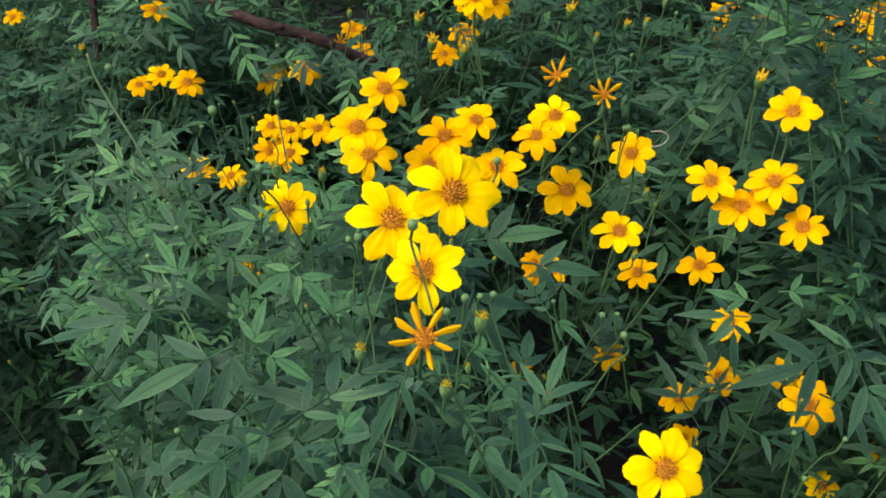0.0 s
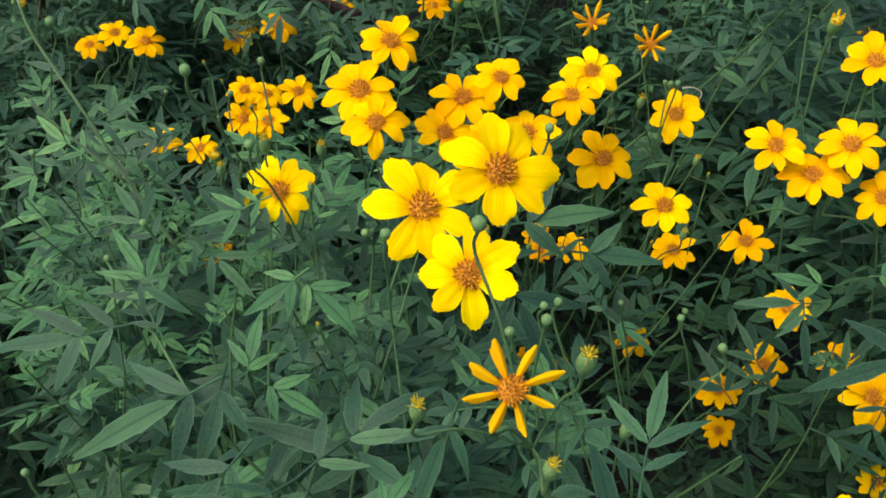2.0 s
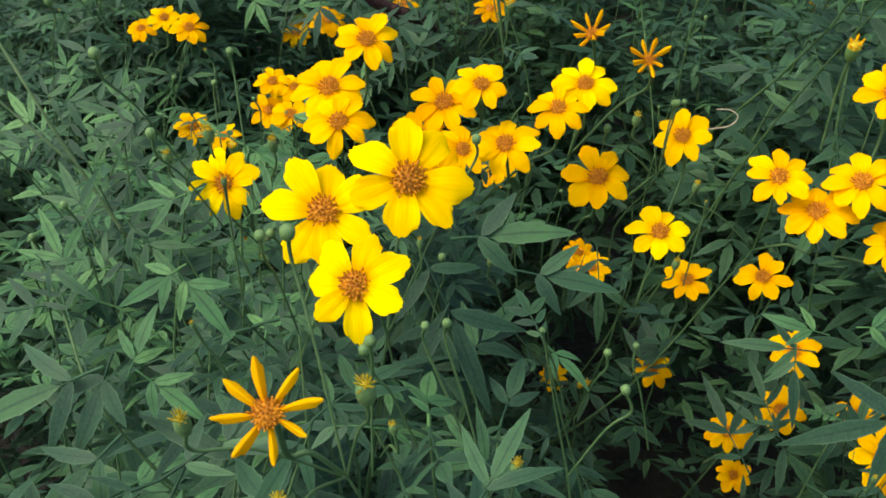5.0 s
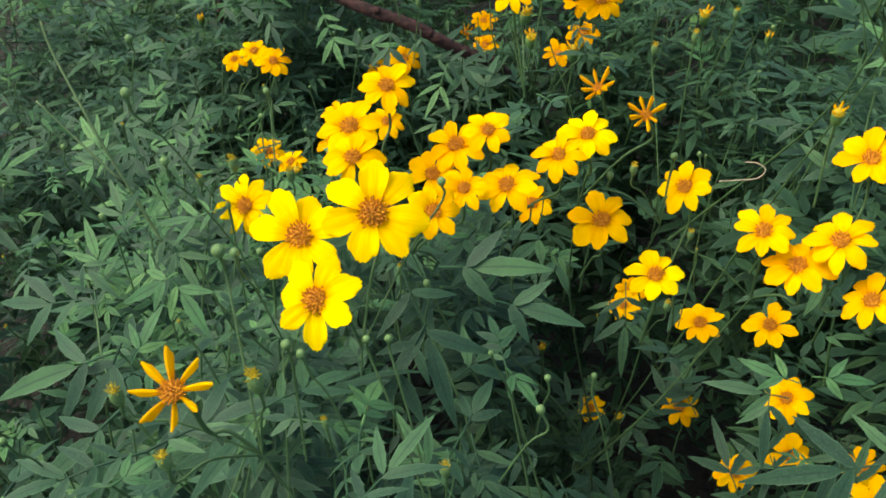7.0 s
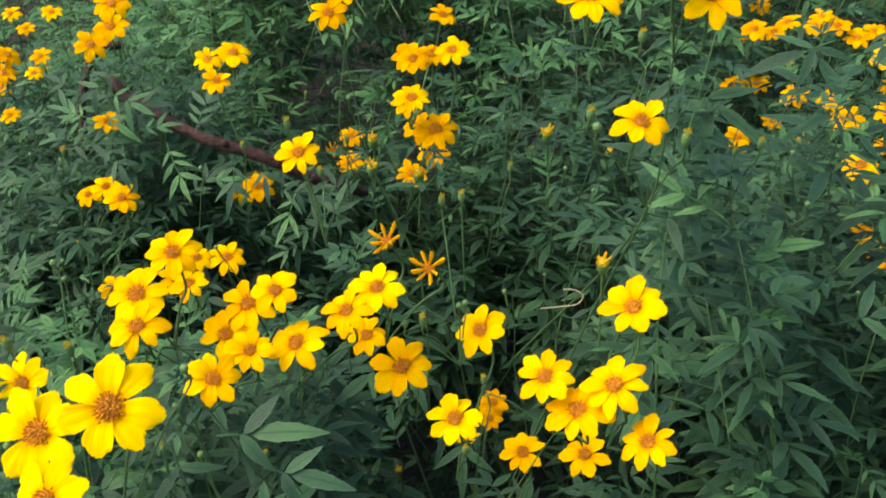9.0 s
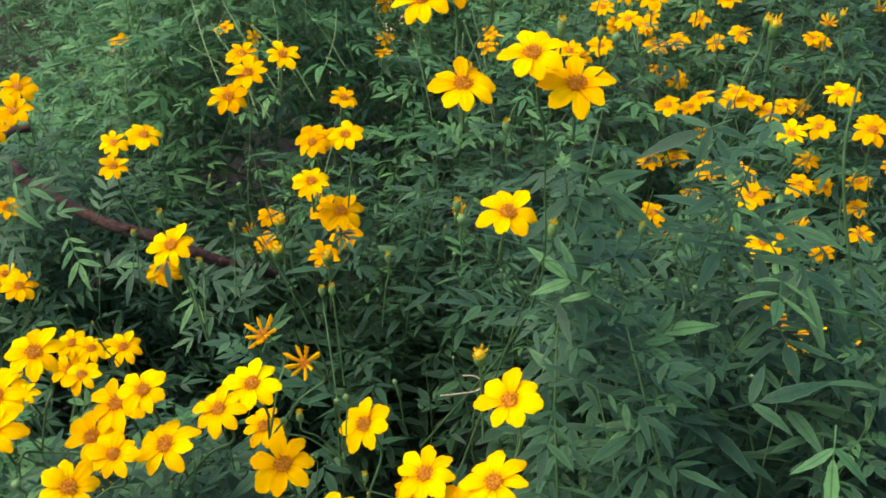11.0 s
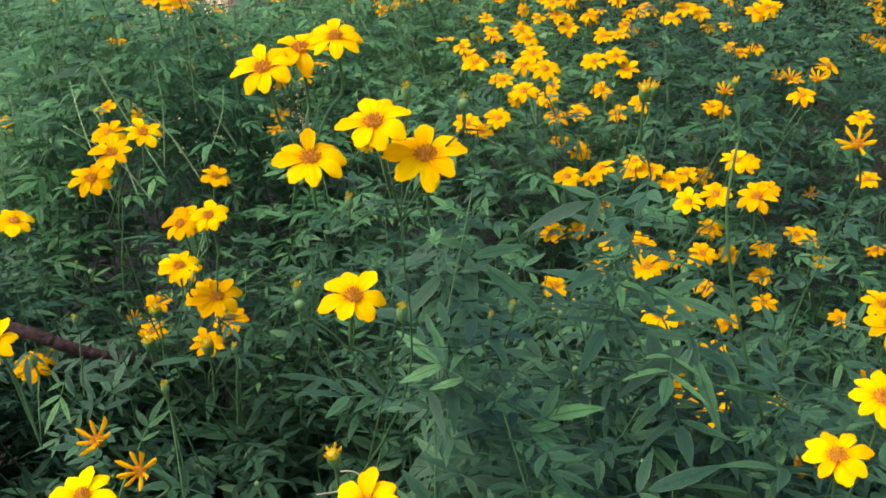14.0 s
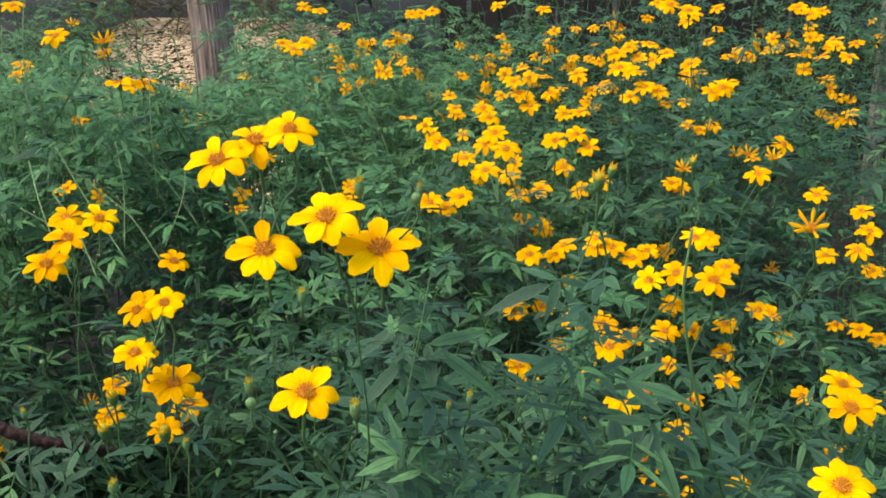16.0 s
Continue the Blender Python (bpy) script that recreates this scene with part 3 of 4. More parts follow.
bloom(0.001, 2.515, 1.169, 4.1, 51, 18)
bloom(0.315, 2.200, 0.993, 4.1, 78, 23)
bloom(0.405, 2.535, 1.168, 4.1, 63, -47)
bloom(0.455, 2.219, 1.023, 4.1, 56, 12)
bloom(0.556, 2.239, 1.064, 4.1, 62, -52)
bloom(0.586, 2.484, 1.005, 4.1, 66, -13)
bloom(0.590, 2.336, 0.984, 4.1, 56, 14)
bloom(0.613, 2.476, 0.982, 4.1, 58, -22)
bloom(0.645, 2.483, 0.995, 4.1, 69, -56)
bloom(0.681, 2.244, 1.061, 4.1, 83, -10)
bloom(0.698, 2.514, 1.070, 4.1, 55, -31)
bloom(0.709, 2.254, 1.084, 4.1, 56, -15)
bloom(0.720, 2.507, 1.050, 4.1, 62, -31)
bloom(0.760, 2.379, 1.077, 4.1, 65, -20)
bloom(0.766, 2.552, 1.163, 4.1, 53, 15)
bloom(0.815, 2.374, 1.057, 4.1, 62, -28)
bloom(0.825, 2.475, 0.949, 4.1, 66, -17)
bloom(0.830, 2.498, 1.010, 4.1, 61, -28)
bloom(0.832, 2.538, 1.119, 4.1, 71, -26)
bloom(0.894, 2.362, 1.013, 4.1, 62, -10)
bloom(0.898, 2.487, 0.970, 4.1, 65, 8)
ray_bloom(1.143, 2.347, 0.969, 3.6, 64, 3)
bloom(1.171, 2.533, 1.058, 4.1, 58, -2)
bloom(1.190, 2.474, 0.898, 4.1, 72, -8)
bloom(1.198, 2.481, 0.915, 4.1, 66, -25)
bloom(-0.723, 2.738, 0.949, 4.1, 52, -7)
bloom(-0.301, 2.968, 0.945, 4.1, 51, 9)
bloom(-0.064, 2.669, 1.162, 4.1, 46, 8)
bloom(-0.034, 2.975, 0.929, 4.1, 67, -9)
bloom(0.197, 2.672, 1.136, 4.1, 64, 4)
bloom(0.219, 2.674, 1.139, 4.1, 58, 20)
bloom(0.236, 2.775, 0.919, 4.1, 65, -9)
bloom(0.248, 2.677, 1.143, 4.1, 58, -6)
bloom(0.312, 2.795, 0.962, 4.1, 66, 27)
bloom(0.496, 2.648, 1.031, 4.1, 76, 0)
bloom(0.516, 2.689, 1.138, 4.1, 67, -9)
bloom(0.530, 2.819, 0.998, 4.1, 64, -35)
bloom(0.543, 2.827, 1.017, 4.1, 57, -10)
bloom(0.579, 2.813, 0.974, 4.1, 61, 1)
bloom(0.646, 2.612, 0.913, 4.1, 68, 9)
bloom(0.648, 2.650, 1.015, 4.1, 57, -24)
bloom(0.668, 2.658, 1.034, 4.1, 41, -12)
bloom(0.686, 2.601, 0.879, 4.1, 76, 36)
bloom(0.810, 2.620, 0.914, 4.1, 65, 7)
bloom(0.873, 2.640, 0.959, 4.1, 52, 9)
bloom(0.930, 2.821, 0.950, 4.1, 59, -26)
bloom(0.936, 2.706, 1.128, 4.1, 63, -43)
bloom(0.957, 2.780, 0.834, 4.1, 79, 2)
bloom(1.174, 2.691, 1.055, 4.1, 61, -10)
bloom(1.185, 2.627, 0.881, 4.1, 67, -9)
bloom(1.189, 2.713, 1.114, 4.1, 67, -7)
bloom(1.207, 2.684, 1.031, 4.1, 65, -21)
bloom(1.217, 2.875, 1.055, 4.1, 70, -16)
bloom(1.222, 2.642, 0.918, 4.1, 63, 5)
bloom(1.271, 2.689, 1.038, 4.1, 56, -48)
bloom(-0.507, 3.060, 0.903, 4.1, 67, 76)
bloom(-0.050, 3.005, 1.011, 4.1, 64, 0)
bloom(-0.018, 3.028, 1.069, 4.1, 55, 7)
bloom(-0.013, 3.099, 0.942, 4.1, 57, 6)
bloom(0.041, 3.225, 0.930, 4.1, 69, 11)
bloom(0.052, 3.015, 1.023, 4.1, 62, 2)
bloom(0.080, 3.201, 0.862, 4.1, 73, -3)
bloom(0.123, 3.026, 1.043, 4.1, 54, 46)
bloom(0.144, 3.134, 1.015, 4.1, 54, 7)
bloom(0.148, 3.101, 0.926, 4.1, 65, -15)
bloom(0.303, 3.132, 0.989, 4.1, 55, 37)
bloom(0.342, 3.242, 0.937, 4.1, 75, 48)
bloom(0.382, 3.013, 0.974, 4.1, 60, -21)
bloom(0.429, 3.247, 0.939, 4.1, 62, -21)
bloom(0.616, 3.020, 0.962, 4.1, 65, -13)
bloom(0.649, 3.283, 1.006, 4.1, 70, 31)
bloom(0.674, 3.133, 0.942, 4.1, 59, -24)
bloom(0.700, 3.286, 1.007, 4.1, 61, -12)
bloom(0.744, 3.047, 1.017, 4.1, 64, -33)
bloom(0.845, 3.181, 1.047, 4.1, 62, 5)
bloom(0.994, 3.051, 0.995, 4.1, 60, -38)
bloom(1.047, 3.039, 0.953, 4.1, 67, -21)
bloom(1.051, 3.177, 1.010, 4.1, 58, -3)
bloom(1.079, 3.047, 0.971, 4.1, 67, -4)
bloom(1.085, 3.038, 0.948, 4.1, 67, 0)
bloom(1.186, 3.051, 0.968, 4.1, 58, -15)
bloom(0.426, 3.541, 0.950, 4.1, 63, 21)
bloom(0.434, 1.820, 0.900, 3.6, 57, 7)
bloom(0.496, 1.639, 0.860, 3.2, 67, -22)
bloom(0.666, 1.385, 0.980, 3.4, 61, 8)
bloom(0.777, 1.548, 0.840, 3.2, 65, 10)
bloom(0.800, 1.552, 0.800, 3.4, 68, -26)
bloom(0.899, 1.537, 0.820, 3.6, 69, -30)
bloom(0.669, 1.354, 0.840, 3.4, 65, -14)
bloom(0.585, 1.233, 0.840, 3.4, 67, -16)
bloom(0.683, 1.001, 1.000, 4.6, 56, 0)
bloom(0.712, 1.099, 0.970, 4.0, 67, 5)
bloom(0.852, 1.572, 0.920, 3.6, 65, -5)
bloom(0.873, 1.512, 0.950, 3.8, 70, -21)
bloom(0.731, 1.739, 1.130, 4.0, 57, 10)
bloom(0.721, 1.757, 1.120, 4.0, 54, 3)
bloom(0.734, 1.998, 1.120, 3.8, 62, -30)
bloom(0.727, 1.959, 1.020, 3.6, 71, -26)
bloom(0.770, 1.956, 1.020, 3.4, 55, 7)
bloom(0.750, 1.966, 1.010, 3.2, 51, -11)
bloom(0.675, 1.809, 0.960, 3.4, 50, -13)
bloom(0.692, 1.813, 0.950, 3.6, 65, 8)
bloom(0.475, 1.647, 0.900, 3.6, 62, -3)
bloom(0.606, 1.603, 0.920, 3.4, 62, 6)
bloom(0.532, 1.603, 0.940, 3.4, 64, -22)
bloom(-0.554, 1.337, 0.950, 3.2, 58, 25)
bloom(-0.601, 1.462, 0.970, 3.4, 58, 25)
bloom(-0.592, 1.287, 0.880, 3.0, 58, 25)
bloom(-0.604, 1.392, 0.970, 2.8, 58, 25)
spent_head(-0.485, 1.231, 0.860, 2.6, 58, 25)
bloom(-0.662, 1.450, 0.970, 3.2, 58, 25)
bloom(-0.562, 1.323, 0.930, 2.8, 58, 25)
bloom(-0.275, 0.951, 0.840, 3.6, 52, 15)
bloom(-0.228, 0.905, 0.860, 3.0, 52, -20)
spent_head(-0.210, 0.876, 0.870, 2.8, 52, -20)
bloom(-0.189, 0.931, 0.875, 3.8, 52, 30)
bloom(-0.163, 0.910, 0.885, 3.6, 52, 15)
bloom(-0.186, 0.942, 0.900, 3.4, 52, 15)
bloom(-0.138, 0.954, 0.890, 3.8, 52, 30)
bloom(-0.166, 0.942, 0.895, 3.2, 52, 30)
bud(0.017, 0.332, 1.139, 1.5, True)
bud(-0.036, 0.323, 1.129, 1.3, True)
bud(0.001, 0.292, 1.137, 1.2, True)
bud(0.062, 0.419, 1.006, 1.4, True)
bud(0.029, 0.443, 1.066, 0.8)
bud(0.021, 0.434, 1.072, 0.7)
bud(-0.136, 0.518, 1.145, 1.0)
bud(-0.124, 0.661, 1.075, 0.9)
bud(-0.014, 0.376, 1.161, 1.0)
bud(0.034, 0.532, 1.102, 0.9)
bud(0.270, 0.750, 1.218, 1.2, True)
bud(0.301, 0.716, 1.165, 1.5, True)
bud(0.241, 0.726, 1.174, 1.3, True)
bud(0.246, 0.708, 1.174, 1.1)
bud(0.302, 0.780, 1.272, 1.4, True)
bud(0.335, 0.771, 1.268, 1.1)
bud(0.013, 0.787, 1.129, 1.2, True)
bud(-0.094, 0.940, 1.029, 1.2, True)
bud(0.028, 0.807, 1.078, 1.2, True)
bud(-0.185, 1.025, 0.956, 0.9)
bud(0.014, 0.944, 1.081, 0.8)
bud(0.183, 0.776, 1.107, 1.0, True)
bud(0.157, 0.719, 1.113, 1.1, True)
bud(0.153, 0.716, 1.024, 0.8)
bud(-0.108, 0.497, 1.118, 0.9)
bud(-0.047, 0.445, 1.105, 0.9)
bud(-0.115, 0.582, 1.065, 1.5, True)
bud(-0.086, 0.601, 1.049, 1.4, True)
bud(-0.141, 0.582, 1.049, 1.2, True)
bud(0.054, 0.639, 0.960, 0.9, True)
bud(0.039, 0.601, 0.973, 0.9, True)
bud(0.127, 0.709, 1.014, 1.3, True)
bud(0.172, 0.703, 0.968, 1.2, True)
bud(0.110, 0.722, 0.999, 1.0)
bud(0.154, 0.735, 1.013, 0.9)
bud(0.162, 0.672, 0.925, 1.3, True)
bud(0.346, 0.842, 1.095, 1.0, True)
bud(0.361, 0.823, 1.112, 1.2, True)
bud(0.327, 0.910, 1.230, 1.3, True)
bud(0.130, 0.782, 1.073, 1.2, True)
bud(0.033, 0.867, 1.078, 1.1, True)
bud(-0.273, 0.738, 1.067, 1.2)
bud(-0.191, 0.514, 1.041, 0.7)
spent_head(0.039, 0.914, 0.648, 2.2, 50, 0)
spent_head(0.131, 0.873, 0.601, 2.2, 50, 0)
spent_head(0.254, 0.717, 1.068, 2.4, 50, 0)

# ---- the stand: height of the leaf canopy over the ground ----
def ground_height(x, y):
    bank = max(0.0, min(1.0, (y - 4.2) / 2.6)) * max(0.0, min(1.0, (0.6 - x) / 1.6))
    return 0.62 * bank * bank * (3 - 2 * bank) + 0.02 * math.sin(x * 2.1) * math.cos(y * 1.7)


# heights of the leaf tops between the flowers: x, y, z
hollows = [
    (-0.36, 0.89, 0.80), (-0.19, 0.51, 1.01), (-0.14, 0.43, 1.00), (0.06, 0.43, 0.96), (0.13, 0.60, 0.68),
    (0.01, 0.54, 0.98), (0.24, 0.61, 0.80), (-0.44, 0.86, 0.69), (-0.28, 0.84, 0.95), (-0.20, 0.76, 0.98), (-0.36, 1.0, 0.85), (-0.23, 0.62, 1.04), (-0.34, 0.87, 0.95), (-0.15, 0.54, 1.04), (0.16, 0.78, 0.66), (0.10, 0.80, 0.64), (0.05, 0.78, 0.80), (-0.40, 0.55, 0.72),
    (0.45, 0.79, 0.98), (0.33, 0.81, 1.07), (0.50, 0.95, 1.01), (0.25, 0.92, 1.15), (0.20, 0.76, 1.05), (0.40, 0.95, 1.06), (-0.3, 0.35, 0.78), (-0.2, 0.3, 0.84), (0.35, 0.5, 0.78),
    (0.2, 0.4, 0.80), (0.55, 0.65, 0.88), (0.0, 0.3, 0.92), (-0.7, 1.2, 0.7), (0.9, 1.1, 0.95),
]
marks = np.array([(h[0].x, h[0].y, h[0].z - 0.035) for h in HEADS] + hollows)


def canopy(x, y):
    d2 = (marks[:, 0] - x) ** 2 + (marks[:, 1] - y) ** 2
    w = 1.0 / (d2 + 0.0016) ** 1.6
    return float((w * marks[:, 2]).sum() / w.sum())


# open air in front of each flower face that stands clear of the leaves
faces_at = np.array([h[0] for h in HEADS if h[3] in (OPEN, RAYS) and (h[0].z > 0.80 or h[0].y > 1.0) and not (h[0].x < -0.12 and 0.86 < h[0].y < 0.97)])
faces_to = np.array([h[1] for h in HEADS if h[3] in (OPEN, RAYS) and (h[0].z > 0.80 or h[0].y > 1.0) and not (h[0].x < -0.12 and 0.86 < h[0].y < 0.97)])
faces_r = np.array([h[2] for h in HEADS if h[3] in (OPEN, RAYS) and (h[0].z > 0.80 or h[0].y > 1.0) and not (h[0].x < -0.12 and 0.86 < h[0].y < 0.97)])


def crowds(p, spread):
    """Whether a leaf at p would cover a flower."""
    d = np.array(p) - faces_at
    along = (d * faces_to).sum(1)
    off = np.linalg.norm(d - along[:, None] * faces_to, axis=1)
    return bool(((along > -0.004) & (along < 0.22) & (off < faces_r * 0.7 + spread)).any())


# ---- the plants ----
rng = random.Random(5)
bases = []
for j in range(9):
    for i in range(12):
        y = 0.30 + 0.46 * j
        x = (i - 5.5) * 0.46 + (0.2 if j % 2 else 0) + 0.15
        if abs(x - 0.15) < 1.7 + 0.22 * y and (y > 0.6 or abs(x) < 0.9):
            bases.append((x + rng.uniform(-0.08, 0.08), y + rng.uniform(-0.08, 0.08)))
PLANTS = []
for bx, by in bases:
    e = new("marigold_plant", None)
    e.location = (bx, by, ground_height(bx, by))
    near = by < 1.5
    tagged(e, "leafy green marigold plant with golden-yellow flowers" if near else "bushy marigold plant full of golden flowers, further back", "plant", "marigold plants in the bed")
    PLANTS.append({"ob": e, "at": e.location.copy(), "near": near, "leaves": 0, "rough": Pile(), "young": Pile(), "stems": Pile()})
base_xy = np.array(bases)


def plant_for(p):
    return PLANTS[int(((base_xy[:, 0] - p[0]) ** 2 + (base_xy[:, 1] - p[1]) ** 2).argmin())]


LEAF_PARTS = [0]


GAPS = ((0.15, 0.82, 0.14, 0.33, 0.97, 0.62), (-0.43, 0.72, 0.09, 0.12, 1.29, 0.85), (-0.04, 1.10, 0.20, 0.20, 0.72, 0.0),
        (0.27, 0.60, 0.12, 0.17, 1.20, 0.95), (0.22, 0.88, 0.05, 0.06, 0.87, 0.0), (-0.27, 0.47, 0.09, 0.09, 1.25, 0.85))


def in_gap(p):
    """The dark gaps in the stand, open down to the low stems."""
    return any(((p.x - cx) / rx) ** 2 + ((p.y - cy) / ry) ** 2 < 1 and p.z > a - b * p.y for cx, cy, rx, ry, a, b in GAPS)


def put_leaf(plant, m, rng, young=False, coarse=False, tiny=False):
    """One leaf: a part of its own in the front of the bed, joined into the foliage beyond."""
    at = m.translation
    if in_gap(m @ Vector((0, 0.03, 0))) and rng.random() < 0.94:
        return
    if not coarse and at.y < 1.5 and noise.noise((at.x * 10, at.y * 10, at.z * 7)) > (0.03 if at.y < 0.7 else 0.28) and at.z > canopy(at.x, at.y) - 0.20:
        return
    if not coarse and (at.y < 1.1 or rng.random() < 0.4) and (crowds(at, 0.010) or crowds(m @ Vector((0, 0.045, -0.005)), 0.014) or crowds(m @ Vector((0, 0.08, -0.015)), 0.010)):
        return
    local = Matrix.Translation(-plant["at"]) @ m
    if plant["leaves"] < 300 and LEAF_PARTS[0] < 2600 and -0.5 < at.x < 0.65 and 0.25 < at.y < 1.25 and at.z > canopy(at.x, at.y) - 0.16:
        part("leaf", rng.choice(SMALL_MESHES[int(young)] if tiny else YOUNG_MESHES if young else LEAF_MESHES), plant["ob"], local)
        plant["leaves"] += 1
        LEAF_PARTS[0] += 1
        return
    near = plant["near"] and abs(at.x - 0.1) < 0.5 + 0.45 * at.y
    shape = rng.choice(COARSE if coarse or not near or at.y > 1.45 else SHAPES if at.z > canopy(at.x, at.y) - 0.16 else ROUGH)
    v = np.concatenate(shape.v)
    a = np.array(local)
    (plant["young"] if young else plant["rough"]).add(v @ a[:3, :3].T + a[:3, 3], shape.f, np.concatenate(shape.uv))


def shoot(tip, rng, length=0.5, spacing=0.042, young=0.12, big=1.0, coarse=False):
    """A leafy shoot that ends at tip, with opposite pairs of leaves."""
    plant = plant_for(tip)
    tip = Vector(tip)
    # shadow round the branch, put in by leaving out bright young leaves
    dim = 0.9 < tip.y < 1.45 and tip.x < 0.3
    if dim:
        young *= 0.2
    lean = Vector((plant["at"].x - tip.x, plant["at"].y - tip.y, 0))
    if lean.length > 0.10:
        lean *= 0.10 / lean.length
    sway = Vector((rng.uniform(-0.07, 0.07), rng.uniform(-0.07, 0.07), 0))
    foot = tip + Vector((lean.x, lean.y, 0)) + sway
    if in_gap(Vector((foot.x, foot.y, 2.0))):
        foot.y += 0.14
    foot.z = max(ground_height(foot.x, foot.y), tip.z - length)
    mid = tip.lerp(foot, 0.45) - lean * 0.25 + Vector((rng.uniform(-0.045, 0.045), rng.uniform(-0.045, 0.045), 0.02))
    if not coarse:
        line = smooth_path([foot, mid, tip], 4 if plant["near"] else 2)
        radii = [0.0011 * (1.25 - 0.75 * i / (len(line) - 1)) for i in range(len(line))]
        v, f = tube([p - plant["at"] for p in line], radii, 5 if plant["near"] else 3, False)
        if in_gap(Vector((foot.x, foot.y, 2.0)).lerp(Vector((tip.x, tip.y, 2.0)), 0.5)) and rng.random() < 0.75:
            pass
        elif -0.4 < tip.x < 0.5 and 0.25 < tip.y < 1.0:
            part("stem", mesh_of("stem", v, f, STEM), plant["ob"])
        else:
            plant["stems"].add(v, f)
    size_top = rng.uniform(0.55, 0.8)
    turn = rng.uniform(0, 3.14)
    fine = plant["near"] and not coarse and not dim and rng.random() < 0.62
    if fine:
        spacing = 0.026
        size_top = rng.uniform(0.8, 1.1)
    whole = smooth_path([foot, mid, tip], 12)
    for n in range(max(3, min(13, int(length / spacing)))):
        q = 1 - n * spacing / length
        if q < 0:
            break
        at = whole[min(len(whole) - 1, int(q * (len(whole) - 1)))]
        grow = big * min(1.05, size_top + 0.15 * n) * rng.uniform(0.6, 1.2)
        turn += 1.57 + rng.uniform(-0.35, 0.35)
        for side in (0, math.pi):
            if rng.random() < 0.06:
                continue
            m = leaf_pose(at, turn + side + rng.uniform(-0.3, 0.3), rng.uniform(-0.25, 0.5), grow, rng)
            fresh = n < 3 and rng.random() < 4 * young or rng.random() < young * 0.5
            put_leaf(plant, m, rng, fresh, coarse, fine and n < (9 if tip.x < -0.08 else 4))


def head(place, way, r, kind, foot, rng, small=False):
    """A flower head or bud on its stalk, which rises from foot."""
    plant = plant_for(foot)
    spin = way.to_track_quat("Z", "Y").to_matrix().to_4x4() @ Matrix.Rotation(rng.uniform(0, 6.28), 4, "Z")
    m = Matrix.Translation(place - plant["at"]) @ spin @ Matrix.Scale(r, 4)
    bottom = place - way * r * (0.6 if kind == OPEN else 0.9)
    down = bottom - way * 0.02 + Vector((0, 0, -0.012))
    if kind in (CLOSED, BURST):
        down = bottom - way * 0.012
    stalk = smooth_path([foot, foot.lerp(down, 0.6) + Vector((0, 0, 0.006)), down, bottom], 4)
    n = len(stalk)
    me = mesh_of("peduncle", *tube([p - plant["at"] for p in stalk], [(0.0005 if kind in (CLOSED, BURST) else 0.0009) + 0.0003 * (i / n) for i in range(n)], 5, False), STEM)
    part("peduncle", me, plant["ob"])
    if kind == OPEN and small:
        ob = part("flower_head", rng.choice(PLAIN_DISCS), plant["ob"], m)
        part("corolla", rng.choice(COROLLAS), ob)
    elif kind == OPEN:
        ob = part("flower_head", rng.choice(DISCS if place.y < 1.15 else PLAIN_DISCS), plant["ob"], m)
        count = rng.choice((7, 7, 8) if place.y < 0.52 else (7, 8, 8, 8))
        # petal tone by depth: lit copy in front, shaded copy at the back
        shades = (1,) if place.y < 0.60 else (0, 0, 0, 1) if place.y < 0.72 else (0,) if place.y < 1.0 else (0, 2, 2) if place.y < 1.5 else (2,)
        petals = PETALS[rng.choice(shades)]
        for k in range(count):
            a = 2 * math.pi * (k + rng.uniform(-0.14, 0.14)) / count
            s = rng.uniform(0.90, 1.07)
            part("petal", rng.choice(petals), ob, Matrix.Translation((0, 0, 0.03 * (k % 2))) @ Matrix.Rotation(a, 4, "Z") @ Matrix.Rotation(rng.uniform(-0.14, 0.16), 4, "X") @ Matrix.Rotation(rng.uniform(-0.18, 0.18), 4, "Y") @ Matrix.Diagonal((s * rng.uniform(0.9, 1.1) * (1.12 if count == 7 else 1.0), s, s, 1)))
        part("calyx", CALYX_MESH, ob)
    elif kind == RAYS:
        ob = part("flower_head", rng.choice(DISCS), plant["ob"], m, "fading flower head with narrow orange rays")
        rise = (-0.05, 0.35) if place.y < 0.5 else (0.35, 0.95)
        for k in range(8):
            a = 2 * math.pi * (k + rng.uniform(-0.2, 0.2)) / 8
            part("petal", rng.choice(THIN_PETALS), ob, Matrix.Rotation(a, 4, "Z") @ Matrix.Rotation(rng.uniform(*rise), 4, "X") @ Matrix.Scale(rng.uniform(0.8, 1.05), 4))
        part("calyx", CALYX_MESH, ob)
    elif kind == SPENT:
        ob = part("spent_head", OLD_CUP, plant["ob"], m, "spent yellowish flower head")
        part("tuft", TUFT, ob)
        for k in range(6):
            part("petal", rng.choice(THIN_PETALS), ob, Matrix.Rotation(k * 1.05 + rng.uniform(-0.3, 0.3), 4, "Z") @ Matrix.Rotation(rng.uniform(0.6, 1.1), 4, "X") @ Matrix.Scale(rng.uniform(0.6, 0.95), 4))
    else:
        ob = part("bud", BUD_MESH, plant["ob"], m @ Matrix.Diagonal((0.8, 0.8, 1.25, 1)) if kind == BURST else m)
        if kind == BURST:
            part("tip", BUD_TIP, ob, Matrix.Translation((0, 0, 0.42)), "yellow tip of an opening bud")


# shoots below the flowers, several heads to a shoot
tips = []
for place, way, r, kind in HEADS:
    best = None
    for t in tips:
        flat = Vector((t["at"].x - place.x, t["at"].y - place.y))
        if flat.length < 0.055 and abs(t["at"].z + 0.075 - place.z) < 0.06:
            best = t
